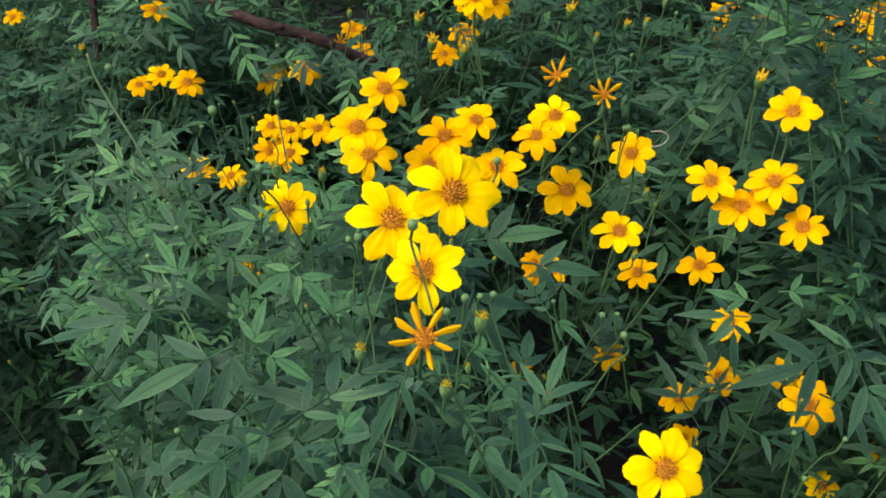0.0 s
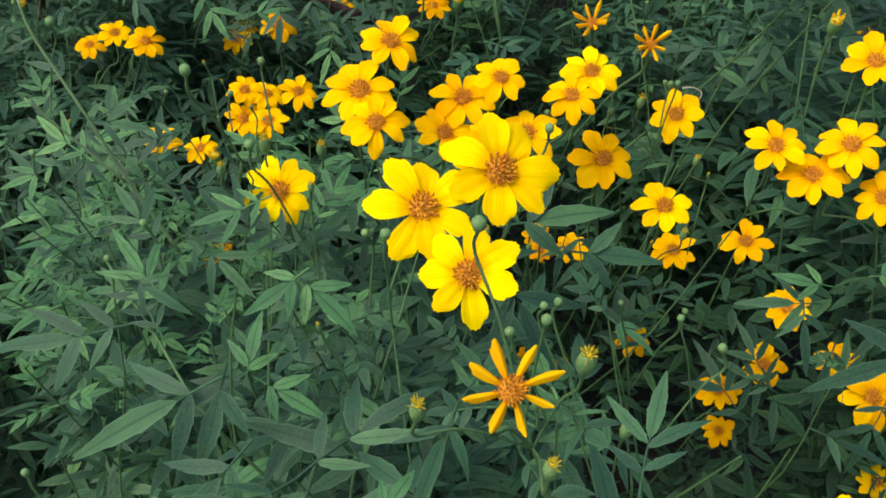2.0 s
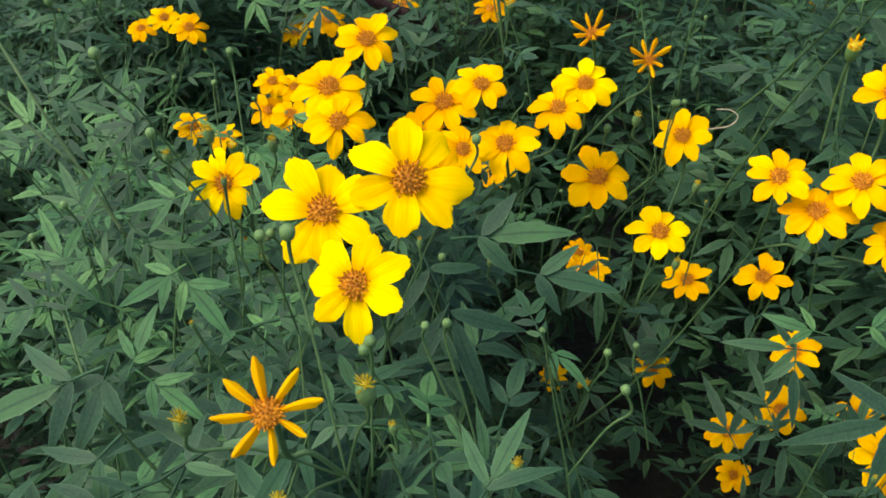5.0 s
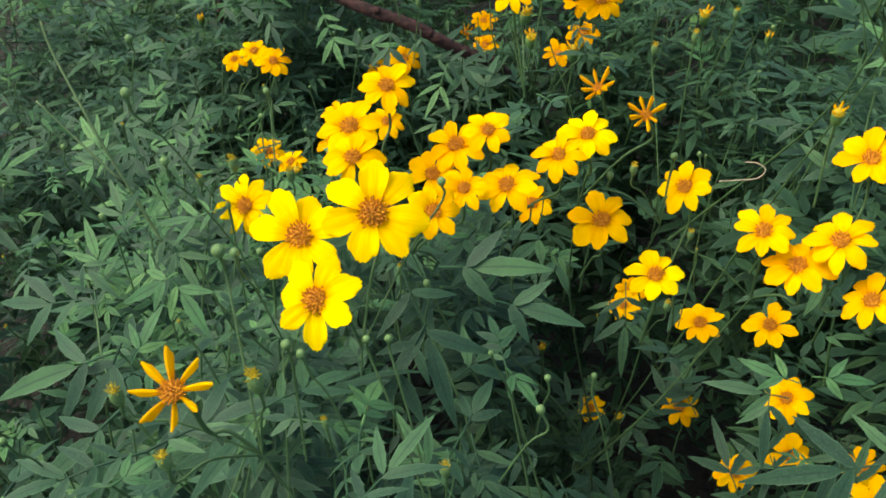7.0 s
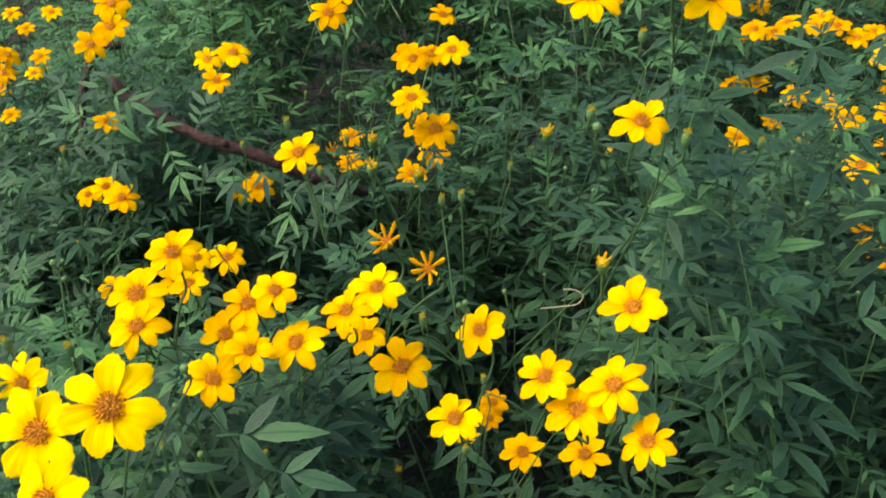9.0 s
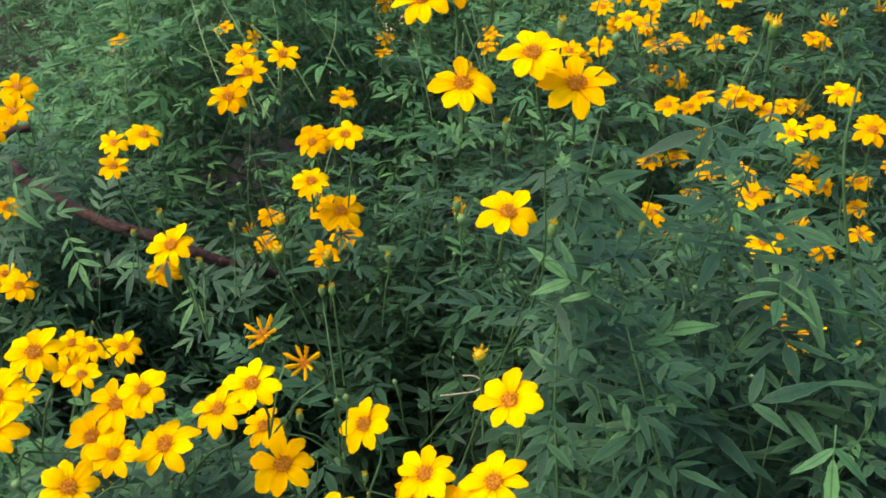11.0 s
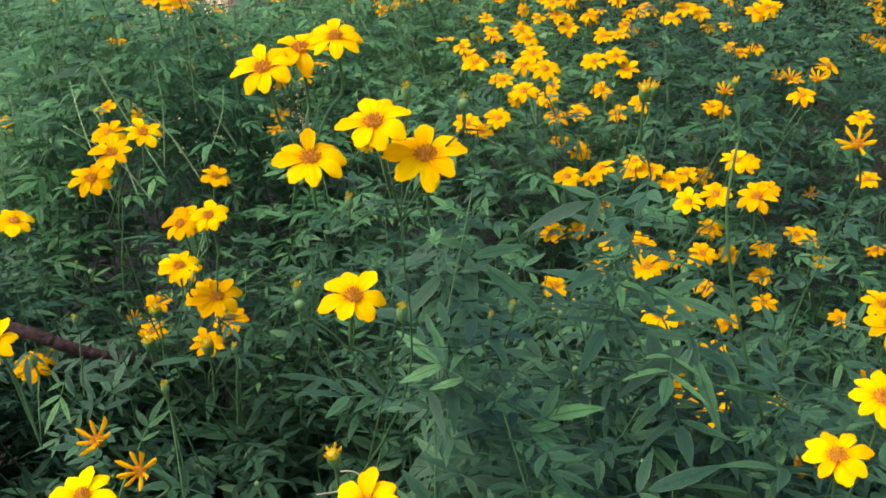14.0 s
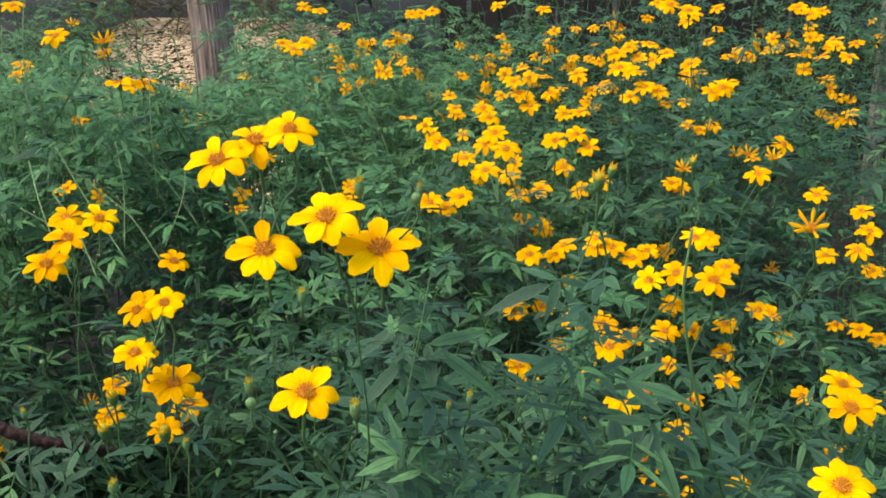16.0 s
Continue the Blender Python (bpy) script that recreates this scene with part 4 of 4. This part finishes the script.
    if best is None:
        back = Vector((way.x, way.y, 0)) * -0.03
        best = {"at": place + back + Vector((rng.uniform(-0.02, 0.02), rng.uniform(-0.01, 0.03), -rng.uniform(0.06, 0.09)))}
        tips.append(best)
    head(place, way, r, kind, best["at"], rng)
# clusters of smaller flowers in the thick of the bed, further back
for n in range(34):
    y = 1.5 + 1.9 * rng.random()
    x = 0.12 + 0.30 * (y - 1.0) + rng.gauss(0, 0.16 + 0.06 * y)
    foot = Vector((x, y, canopy(x, y) - 0.05))
    tips.append({"at": foot})
    for k in range(rng.choice((2, 3, 4, 5))):
        p = foot + Vector((rng.gauss(0, 0.032), rng.gauss(0, 0.032), rng.uniform(0.05, 0.12)))
        head(p, facing(rng.uniform(10, 85), rng.gauss(0, 75)), rng.uniform(0.014, 0.020), OPEN, foot, rng, True)
for t in tips:
    shoot(t["at"], rng, 0.42, 0.046, 0.05)

# leafy shoots between them: dense in front, coarser towards the edges of the bed
spots = []
for j in range(32):
    for i in range(60):
        spots.append((0.10 + (i - 30) * 0.058, 0.14 + j * 0.058, 0))
for j in range(40):
    for i in range(80):
        spots.append((0.15 + (i - 40) * 0.072, 1.95 + j * 0.066, 1))
for n in range(420):
    spots.append((rng.uniform(-0.75, 0.3), rng.uniform(1.15, 2.6), 2))
for x, y, zone in spots:
    x += rng.uniform(-0.03, 0.03)
    y += rng.uniform(-0.03, 0.03)
    if y > 4.0 + 0.1 * math.sin(x * 4) or abs(x - 0.15) > 1.75 + 0.22 * y or (y < 0.45 and abs(x) > 1.1):
        continue
    inside = abs(x - 0.10) < 0.42 + 0.48 * y
    if not inside and rng.random() < 0.68:
        continue
    top = canopy(x, y) + (rng.uniform(-0.13, 0.02) if y < 1.2 else rng.uniform(-0.12, 0.06))
    # share of bright young leaves: fresh growth, also standing in for light and shade
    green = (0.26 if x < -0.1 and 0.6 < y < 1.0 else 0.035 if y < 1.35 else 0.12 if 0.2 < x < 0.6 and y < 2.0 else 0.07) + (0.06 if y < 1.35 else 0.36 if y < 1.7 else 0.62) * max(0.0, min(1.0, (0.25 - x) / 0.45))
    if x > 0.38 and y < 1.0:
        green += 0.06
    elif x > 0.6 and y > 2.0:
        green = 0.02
    leafy = 1.18 if 0.25 < x < 0.8 and y < 1.25 else 1.0
    if y > 1.6 and rng.random() < 0.07:
        top += rng.uniform(0.03, 0.12)
    if y > 2.6 and x > -0.5 and rng.random() < 0.22 + 0.4 * max(0.0, min(1.0, x - 0.9)):
        top += rng.uniform(0.08, 0.35)
    side = (x - 0.375) / max(0.3, y - 0.244)
    if -0.41 < side < -0.27 and y > 2.2:
        top = min(top, 0.96 - 0.2 * (y - 2.7))
        if y > 3.7:
            continue
    if in_gap(Vector((x, y, 2.0))) and in_gap(Vector((x, y, top))) and rng.random() < 0.8:
        continue
    if not inside:
        shoot((x, y, top), rng, 0.3, 0.09, 0.1, 1.45, True)
    elif y > 1.5:
        shoot((x, y, top), rng, 0.24, 0.05, green, 1.1)
    else:
        shoot((x, y, top), rng, 0.42, 0.040, green, leafy)

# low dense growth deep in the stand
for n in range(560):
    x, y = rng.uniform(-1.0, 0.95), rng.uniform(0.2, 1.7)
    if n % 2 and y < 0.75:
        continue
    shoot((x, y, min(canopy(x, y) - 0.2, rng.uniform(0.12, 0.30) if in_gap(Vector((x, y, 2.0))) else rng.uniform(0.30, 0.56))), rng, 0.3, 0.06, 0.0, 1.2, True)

for n in range(380):
    y = rng.uniform(1.35, 3.7)
    x = 0.15 + rng.uniform(-1, 1) * (0.3 + 0.42 * y)
    if in_gap(Vector((x, y, 2.0))):
        continue
    shoot((x, y, canopy(x, y) - rng.uniform(0.2, 0.3)), rng, 0.24, 0.06, 0.0, 1.35, True)

# leafy growth at the open side of the bed
for n in range(110):
    x, y = rng.uniform(-1.05, -0.38), rng.uniform(0.95, 1.9)
    shoot((x, y, canopy(x, y) - rng.uniform(0.02, 0.10)), rng, 0.3, 0.05, 0.16, 1.15)

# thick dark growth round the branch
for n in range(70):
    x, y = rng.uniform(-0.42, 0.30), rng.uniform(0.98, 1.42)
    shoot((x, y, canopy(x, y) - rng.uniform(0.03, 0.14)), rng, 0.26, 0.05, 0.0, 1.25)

# small buds on thin stalks all over
for n in range(200):
    y = 0.35 + 2.6 * rng.random() ** 1.5
    x = 0.12 + rng.uniform(-1, 1) * (0.3 + 0.45 * y)
    z = canopy(x, y) + rng.uniform(0.0, 0.06)
    p = Vector((x, y, z))
    if crowds(p, 0.006):
        continue
    head(p, Vector((rng.uniform(-0.3, 0.3), rng.uniform(-0.4, 0.2), 1)).normalized(), rng.uniform(0.0022, 0.0036), CLOSED if rng.random() < 0.75 else BURST, p + Vector((rng.uniform(-0.02, 0.02), rng.uniform(-0.01, 0.03), -rng.uniform(0.05, 0.09))), rng)

for p in PLANTS:
    if p["rough"].n:
        # far left plants take the leaf green with sunlight in it
        part("foliage", p["rough"].mesh("foliage", BRIGHT_LEAF if p["at"].y > 1.9 and p["at"].x < 0.45 else LEAF), p["ob"], None, "", "stuff")
    if p["young"].n:
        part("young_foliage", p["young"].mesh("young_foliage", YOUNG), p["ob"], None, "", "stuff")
    if p["stems"].n:
        part("stem", p["stems"].mesh("stem", STEM), p["ob"], None, "", "stuff")

for p in PLANTS:
    if not p["ob"].children:
        bpy.data.objects.remove(p["ob"])

# ---- ground ----
gx = np.concatenate([np.linspace(-400, -8, 8), np.linspace(-6, 6, 61), np.linspace(8, 400, 8)])
gy = np.concatenate([np.linspace(-400, -4, 6), np.linspace(-2, 9, 56), np.linspace(12, 600, 8)])
gv = [(x, y, ground_height(x, y) + 0.012 * noise.noise((x * 3, y * 3, 0)) * (abs(x) < 7)) for y in gy for x in gx]
nx = len(gx)
gf = [(j * nx + i, j * nx + i + 1, (j + 1) * nx + i + 1, (j + 1) * nx + i) for j in range(len(gy) - 1) for i in range(nx - 1)]
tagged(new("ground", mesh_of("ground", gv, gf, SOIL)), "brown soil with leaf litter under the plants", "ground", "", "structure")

# ---- the arching fallen branch ----
path = smooth_path([(-0.42, 1.30, 0.90), (-0.385, 1.22, 0.965), (-0.35, 1.175, 0.982), (-0.325, 1.16, 0.968), (-0.23, 1.125, 0.943), (-0.16, 1.125, 0.922), (-0.11, 1.14, 0.890), (-0.075, 1.17, 0.862), (-0.06, 1.25, 0.80)], 14)
rr = [0.0072 + 0.0013 * noise.noise((i * 0.9, 0, 0)) + 0.001 * math.sin(i * 1.3) * (i % 7 == 0) - 0.002 * abs(i / len(path) - 0.6) for i in range(len(path))]
branch = new("branch", mesh_of("branch", *tube([p + Vector((0, 0, 0.002 * noise.noise((i * 0.5, 1, 0)))) for i, p in enumerate(path)], rr, 10), BRANCH))
tagged(branch, "dark reddish-brown bare branch arching among the leaves", "branch")
for i, (dx, dz) in ((62, (0.004, 0.009)), (88, (-0.004, 0.008))):
    if i < len(path):
        part("knob", mesh_of("knob", *tube([path[i], path[i] + Vector((dx * 0.5, -0.006, dz * 0.6)), path[i] + Vector((dx, -0.008, dz))], [0.005, 0.0042, 0.003], 7), BRANCH), branch)

stick = smooth_path([(-0.46, 1.22, 0.5), (-0.472, 1.25, 0.76), (-0.48, 1.284, 0.882), (-0.477, 1.306, 0.925), (-0.468, 1.322, 0.952), (-0.455, 1.335, 0.965), (-0.435, 1.35, 0.965)], 6)
tagged(new("dead_stalk", mesh_of("dead_stalk", *tube(stick, [0.0058 + 0.0006 * noise.noise((i * 0.8, 4, 0)) for i in range(len(stick))], 8), BRANCH)), "bent dark dead stalk among the plants", "stalk")

# ---- tree ----
tree = new("tree", None)
tree.location = (-1.02, 5.35, ground_height(-1.02, 5.35) - 0.1)
tagged(tree, "straight grey-brown tree trunk with furrowed bark", "tree")
tv, tf = [], []
sides = 72
for i in range(60):
    z = i * 0.08
    flare = 0.100 + 0.035 * math.exp(-z * 3.0)
    for k in range(sides):
        a = 2 * math.pi * k / sides
        r = flare * (1 + 0.07 * noise.noise((math.cos(a) * 5, math.sin(a) * 5, z * 0.9)) + 0.05 * noise.noise((k * 0.9, z * 1.1, 3)) + 0.03 * (1 if k % 2 else -1) * (0.4 + noise.noise((k * 2.0, z * 1.5, 3))))
        tv.append((r * math.cos(a) - 0.02 * z, r * math.sin(a), z))
    if i:
        for k in range(sides):
            a, b = (i - 1) * sides + k, (i - 1) * sides + (k + 1) % sides
            tf.append((a, b, b + sides, a + sides))
part("trunk", mesh_of("trunk", tv, tf, BARK, None, False), tree)

# ---- leaves that stand clear of the rest ----
def leaf_at(x, y, z, angle, size, young=False, shape=0):
    """A leaf with its first pair of leaflets at x, y, z, tilted to the light, pointing angle degrees round from the right."""
    a = radians(angle)
    way = Vector((math.cos(a), 0.75 * math.sin(a), 0.66 * math.sin(a))).normalized()
    up = Vector((0, -0.62, 0.78))
    up = (up - way * up.dot(way)).normalized()
    side = way.cross(up)
    m = Matrix((side, way, up)).transposed().to_4x4()
    m.translation = Vector((x, y, z)) - way * 0.016 * size
    plant = plant_for((x, y))
    part("leaf", (YOUNG_MESHES if young else LEAF_MESHES)[shape], plant["ob"], Matrix.Translation(-plant["at"]) @ m @ Matrix.Scale(size, 4))


leaf_at(-0.119, 0.399, 1.013, 228, 1.0, False, 0)
leaf_at(-0.138, 0.426, 1.032, 205, 1.10, False, 0)
leaf_at(-0.192, 0.495, 1.010, 190, 0.95, False, 1)
leaf_at(-0.125, 0.430, 1.028, 255, 0.85, False, 4)
leaf_at(-0.112, 0.440, 1.035, 80, 0.60, True, 4)
leaf_at(-0.100, 0.430, 1.030, -30, 0.65, True, 4)
leaf_at(-0.086, 0.390, 1.000, 250, 1.05, False, 1)
leaf_at(-0.062, 0.418, 0.994, 160, 1.05, False, 0)
leaf_at(-0.043, 0.341, 1.030, 232, 0.80, True, 4)
leaf_at(-0.360, 0.889, 0.803, 235, 1.12, True, 1)
leaf_at(-0.088, 0.441, 1.084, 215, 0.58, True, 4)
leaf_at(-0.080, 0.441, 1.080, -45, 0.66, True, 4)
leaf_at(0.056, 0.429, 0.985, 140, 0.70, True, 1)
leaf_at(0.241, 0.614, 0.925, 165, 0.70, True, 4)
leaf_at(0.262, 0.580, 0.960, 5, 0.64, True, 4)
leaf_at(0.236, 0.617, 0.905, 175, 0.80, False, 0)
leaf_at(0.236, 0.610, 0.900, 270, 0.75, False, 0)
leaf_at(0.310, 0.560, 0.920, 200, 1.25, False, 5)
leaf_at(0.310, 0.555, 0.915, 300, 1.15, False, 5)
leaf_at(0.505, 0.945, 1.020, 215, 1.35, False, 0)
leaf_at(0.505, 0.940, 1.015, 285, 1.25, False, 0)
leaf_at(0.300, 0.930, 1.115, 285, 1.30, False, 5)
leaf_at(0.305, 0.935, 1.115, 330, 1.25, False, 5)
leaf_at(0.440, 1.120, 1.075, 200, 1.35, False, 0)
leaf_at(0.443, 1.125, 1.072, 300, 1.30, False, 0)
leaf_at(0.327, 0.815, 1.062, 145, 1.00, True, 1)
leaf_at(0.383, 0.860, 1.000, 15, 1.10, True, 4)
leaf_at(0.372, 0.850, 0.995, -35, 0.90, True, 4)
leaf_at(0.447, 0.786, 0.990, 20, 1.15, False, 0)
leaf_at(0.490, 0.720, 1.005, 265, 1.00, True, 0)
leaf_at(0.036, 0.582, 1.008, 10, 1.20, False, 4)
leaf_at(0.070, 0.560, 1.000, -5, 1.00, False, 4)
leaf_at(0.010, 0.540, 1.015, 300, 1.10, False, 5)
leaf_at(0.016, 0.520, 0.990, 250, 1.00, False, 1)
leaf_at(-0.118, 0.545, 1.052, 200, 0.62, True, 2)
leaf_at(-0.100, 0.548, 1.022, 150, 0.66, False, 3)
leaf_at(-0.085, 0.550, 1.040, 60, 0.55, True, 3)
leaf_at(-0.125, 0.552, 1.030, 110, 0.58, False, 2)
for x, y, z in ((-0.230, 0.617, 1.060), (-0.241, 0.690, 1.010), (-0.238, 0.722, 0.960), (-0.316, 0.809, 0.900), (-0.160, 0.553, 1.037), (-0.216, 0.619, 0.950), (-0.270, 0.660, 1.000), (-0.176, 0.489, 1.050), (-0.300, 0.740, 0.980), (-0.200, 0.660, 1.020), (-0.330, 0.860, 0.960), (-0.260, 0.780, 0.980)):
    for k in range(3):
        leaf_at(x + rng.uniform(-0.015, 0.015), y + rng.uniform(-0.015, 0.015), z - 0.012 * k, rng.uniform(0, 360), rng.uniform(0.5, 0.75), rng.random() < 0.35, rng.choice((0, 1, 2, 3)))
# leaves that hang before the flowers deep in the stand
for place, way, r, kind in HEADS:
    if kind == OPEN and place.z < 0.80 and place.y < 1.0:
        for k in range(2):
            leaf_at(place.x + rng.uniform(-0.025, 0.025), place.y - rng.uniform(0.02, 0.05), place.z + rng.uniform(0.0, 0.04), rng.uniform(0, 360), rng.uniform(0.7, 1.0), False, rng.choice((0, 1, 5)))
# leaves that hang over the branch
for i in range(34):
    p = path[int(rng.uniform(0.05, 0.95) * (len(path) - 1))]
    leaf_at(p.x + rng.uniform(-0.03, 0.03), p.y - rng.uniform(0.015, 0.10), p.z + rng.uniform(-0.045, 0.035), rng.uniform(0, 360), rng.uniform(0.6, 0.95), i % 4 == 0, rng.choice((0, 1, 2, 3, 5)))


def bare_stem(points, r0, r1, material=STEM, label=""):
    line = smooth_path(points, 6)
    n = len(line)
    plant = plant_for(points[0])
    me = mesh_of("stem", *tube([p - plant["at"] for p in line], [r0 + (r1 - r0) * i / n for i in range(n)], 6), material)
    part("stem", me, plant["ob"], None, label)


PALE = plain_material("stem_pale", (0.10, 0.18, 0.07), (0.20, 0.29, 0.12), 40.0)
bare_stem([(-0.17, 0.57, 1.00), (-0.192, 0.574, 1.05), (-0.203, 0.573, 1.085), (-0.224, 0.582, 1.13), (-0.228, 0.584, 1.15)], 0.0011, 0.0006, PALE, "pale bare flower stem")
bare_stem([(-0.192, 0.572, 1.048), (-0.212, 0.566, 1.08), (-0.229, 0.561, 1.108)], 0.0008, 0.0005, PALE)
bare_stem([(-0.09, 0.43, 0.93), (-0.135, 0.44, 1.00), (-0.165, 0.48, 1.02), (-0.192, 0.514, 1.04)], 0.0009, 0.0006)
bare_stem([(0.40, 0.93, 0.93), (0.36, 0.86, 1.01), (0.325, 0.815, 1.062)], 0.0016, 0.0009, PALE)
bare_stem([(0.62, 0.95, 0.93), (0.53, 0.945, 0.985), (0.43, 0.965, 0.99), (0.40, 0.97, 0.995)], 0.0014, 0.0009)
bare_stem([(0.60, 0.98, 0.85), (0.545, 0.95, 1.02), (0.525, 0.95, 1.12), (0.53, 0.96, 1.18)], 0.0016, 0.0010)
for i in range(80):
    y = rng.uniform(1.5, 3.0)
    x = 0.18 - rng.uniform(0.0, 0.45) * (0.6 + 0.5 * y) + rng.uniform(-0.05, 0.05)
    z = canopy(x, y) + rng.uniform(0.0, 0.10)
    lean = rng.uniform(-0.05, 0.03)
    bare_stem([(x - lean, y, z - 0.14), (x - lean * 0.4, y, z - 0.04), (x + lean * 0.4, y + 0.01, z + 0.04)], 0.0010, 0.0006, PALE)
    if i % 3:
        tip = Vector((x + lean * 0.4, y + 0.01, z + 0.04))
        head(tip, Vector((lean * 3, -0.1, 1)).normalized(), 0.0038, BURST if i % 2 else CLOSED, tip - Vector((lean * 0.2, 0, 0.03)), rng)

# a fan of pale flower stalks under a far cluster
for i in range(11):
    root = Vector((-0.08 + rng.uniform(-0.07, 0.09), 1.46 + rng.uniform(-0.15, 0.2), 0.98))
    tip = root + Vector((rng.uniform(-0.13, 0.03), rng.uniform(0.0, 0.12), rng.uniform(0.07, 0.15)))
    bare_stem([root, root.lerp(tip, 0.5) + Vector((rng.uniform(-0.012, 0.012), 0, 0.01)), tip], 0.0009, 0.0006, PALE)
    if i % 2:
        head(tip, (tip - root).normalized(), rng.uniform(0.0030, 0.0044), BURST if i % 4 == 1 else CLOSED, tip - (tip - root) * 0.2, rng)

# a dry curled tendril caught on the leaves
line = smooth_path([(0.196, 0.892, 0.899), (0.213, 0.894, 0.901), (0.229, 0.896, 0.904), (0.2345, 0.898, 0.912), (0.227, 0.900, 0.917), (0.216, 0.900, 0.917)], 5)
tagged(new("dry_tendril", mesh_of("dry_tendril", *tube(line, [0.0006] * len(line), 5), STRAW)), "thin pale dry tendril curled on the leaves", "tendril")

# ---- wood chips and twigs on the bank ----
chips = Pile()
for i in range(15000):
    x, y = rng.uniform(-2.0, -0.6), rng.uniform(4.4, 6.9)
    z = ground_height(x, y) + 0.004
    a, l, w = rng.uniform(0, 6.28), rng.uniform(0.007, 0.022), rng.uniform(0.004, 0.010)
    m = Matrix.Translation((x, y, z + rng.uniform(0, 0.012))) @ Matrix.Rotation(a, 4, "Z") @ Matrix.Rotation(rng.uniform(-0.5, 0.5), 4, "X")
    v, f = [(-l, -w, 0), (l, -w * 0.6, 0), (l * 0.8, w, 0.002), (-l * 0.9, w * 0.8, 0.003), (0, 0, 0.006)], [(0, 1, 4), (1, 2, 4), (2, 3, 4), (3, 0, 4)]
    chips.add([m @ Vector(q) for q in v], f)
mulch = new("mulch", chips.mesh("mulch", CHIP))
tagged(mulch, "loose pale wood chips and dry leaves on the bank", "mulch", "", "stuff")
twigs = Pile()
for i in range(420):
    x, y = rng.uniform(-2.1, -0.75), rng.uniform(6.3, 7.0)
    z = ground_height(x, y)
    a = rng.uniform(0, 6.28)
    l = rng.uniform(0.25, 0.7)
    p = Vector((x, y, z + rng.uniform(0.0, 0.55)))
    d = Vector((math.cos(a), 0.5 * math.sin(a), rng.uniform(-0.3, 0.6)))
    twigs.add(*tube([p, p + d * l * 0.5 + Vector((0, 0, 0.06)), p + d * l + Vector((0, 0, rng.uniform(-0.1, 0.1)))], [0.005, 0.004, 0.002], 4, False))
brush = new("brushwood", twigs.mesh("brushwood", WOODY))
tagged(brush, "heap of thin dry twigs behind the tree", "brushwood", "", "stuff")

# ---- dark hedge behind the bank, weeds beside it ----
def leaf_mass(count, place, sizes):
    pile = Pile()
    for i in range(count):
        shape = rng.choice(COARSE)
        m = np.array(leaf_pose(place(), rng.uniform(0, 6.28), rng.uniform(-0.6, 0.4), rng.uniform(*sizes), rng))
        pile.add(np.concatenate(shape.v) @ m[:3, :3].T + m[:3, 3], shape.f, np.concatenate(shape.uv))
    return pile


def hedge_spot():
    x, y = rng.uniform(-5.5, 4.5), 7.0 + rng.uniform(0, 1.0)
    return x, y, ground_height(x, y) + rng.uniform(0.05, 2.4)


def weed_spot():
    x, y = -1.55 - abs(rng.gauss(0, 0.6)), rng.uniform(3.9, 6.6)
    x -= 0.12 * (y - 4)
    return x, y, ground_height(x, y) + rng.uniform(0.0, 0.34)


tagged(new("hedge", leaf_mass(1900, hedge_spot, (2.6, 4.2)).mesh("hedge", LEAF)), "dark leafy hedge in the shade behind the bed", "hedge", "", "stuff")
tagged(new("weeds", leaf_mass(2000, weed_spot, (0.8, 1.6)).mesh("weeds", BRIGHT_LEAF)), "low green weeds on the bank", "weeds", "", "stuff")

# ---- dark board fence behind the bed ----
fence = new("fence", None)
fence.location = (1.75, 5.3, 0)
tagged(fence, "dark weathered timber fence, deep shade put into its colour", "fence")


def box(cx, cy, cz, sx, sy, sz):
    v = [(cx + sx * a, cy + sy * b, cz + sz * c) for c in (-0.5, 0.5) for b in (-0.5, 0.5) for a in (-0.5, 0.5)]
    return v, [(0, 2, 3, 1), (4, 5, 7, 6), (0, 1, 5, 4), (1, 3, 7, 5), (3, 2, 6, 7), (2, 0, 4, 6)]


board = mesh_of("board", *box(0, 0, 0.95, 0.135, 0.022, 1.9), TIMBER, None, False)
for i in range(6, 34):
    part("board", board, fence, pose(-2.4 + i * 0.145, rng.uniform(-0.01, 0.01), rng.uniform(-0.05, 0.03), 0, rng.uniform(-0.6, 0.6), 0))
rail = mesh_of("rail", *box(0.42, 0, 0, 4.1, 0.05, 0.09), TIMBER, None, False)
for z in (0.35, 1.5):
    part("rail", rail, fence, pose(0, 0.045, z))
post = mesh_of("stake", *box(0, 0, 0.7, 0.055, 0.055, 1.4), GREYWOOD, None, False)
stake = tagged(new("stake", post), "grey weathered wooden stake beside the bed", "stake")
stake.location = (1.96, 4.25, 0)

# ---- violet flowers by the fence ----
for i, (x, y, z, r) in enumerate(((1.88, 4.24, 0.88, 0.036), (1.80, 4.22, 0.77, 0.022))):
    violet = new("violet_flower", None)
    violet.location = (x, y, ground_height(x, y))
    tagged(violet, "violet blossom on a thin stem before the fence", "flower")
    h = z - violet.location.z
    part("stem", mesh_of("stem", *tube([(0.02, 0.02, 0), (0.01, 0.01, h * 0.6), (0, 0, h)], [0.003, 0.0025, 0.002], 5), STEM), violet)
    for k in range(6):
        me = petal_mesh(400 + k, False, VIOLET)
        part("petal", me, violet, Matrix.Translation((0, 0, h)) @ Matrix.Rotation(-0.9, 4, "X") @ Matrix.Rotation(k * 1.05, 4, "Z") @ Matrix.Scale(r, 4))
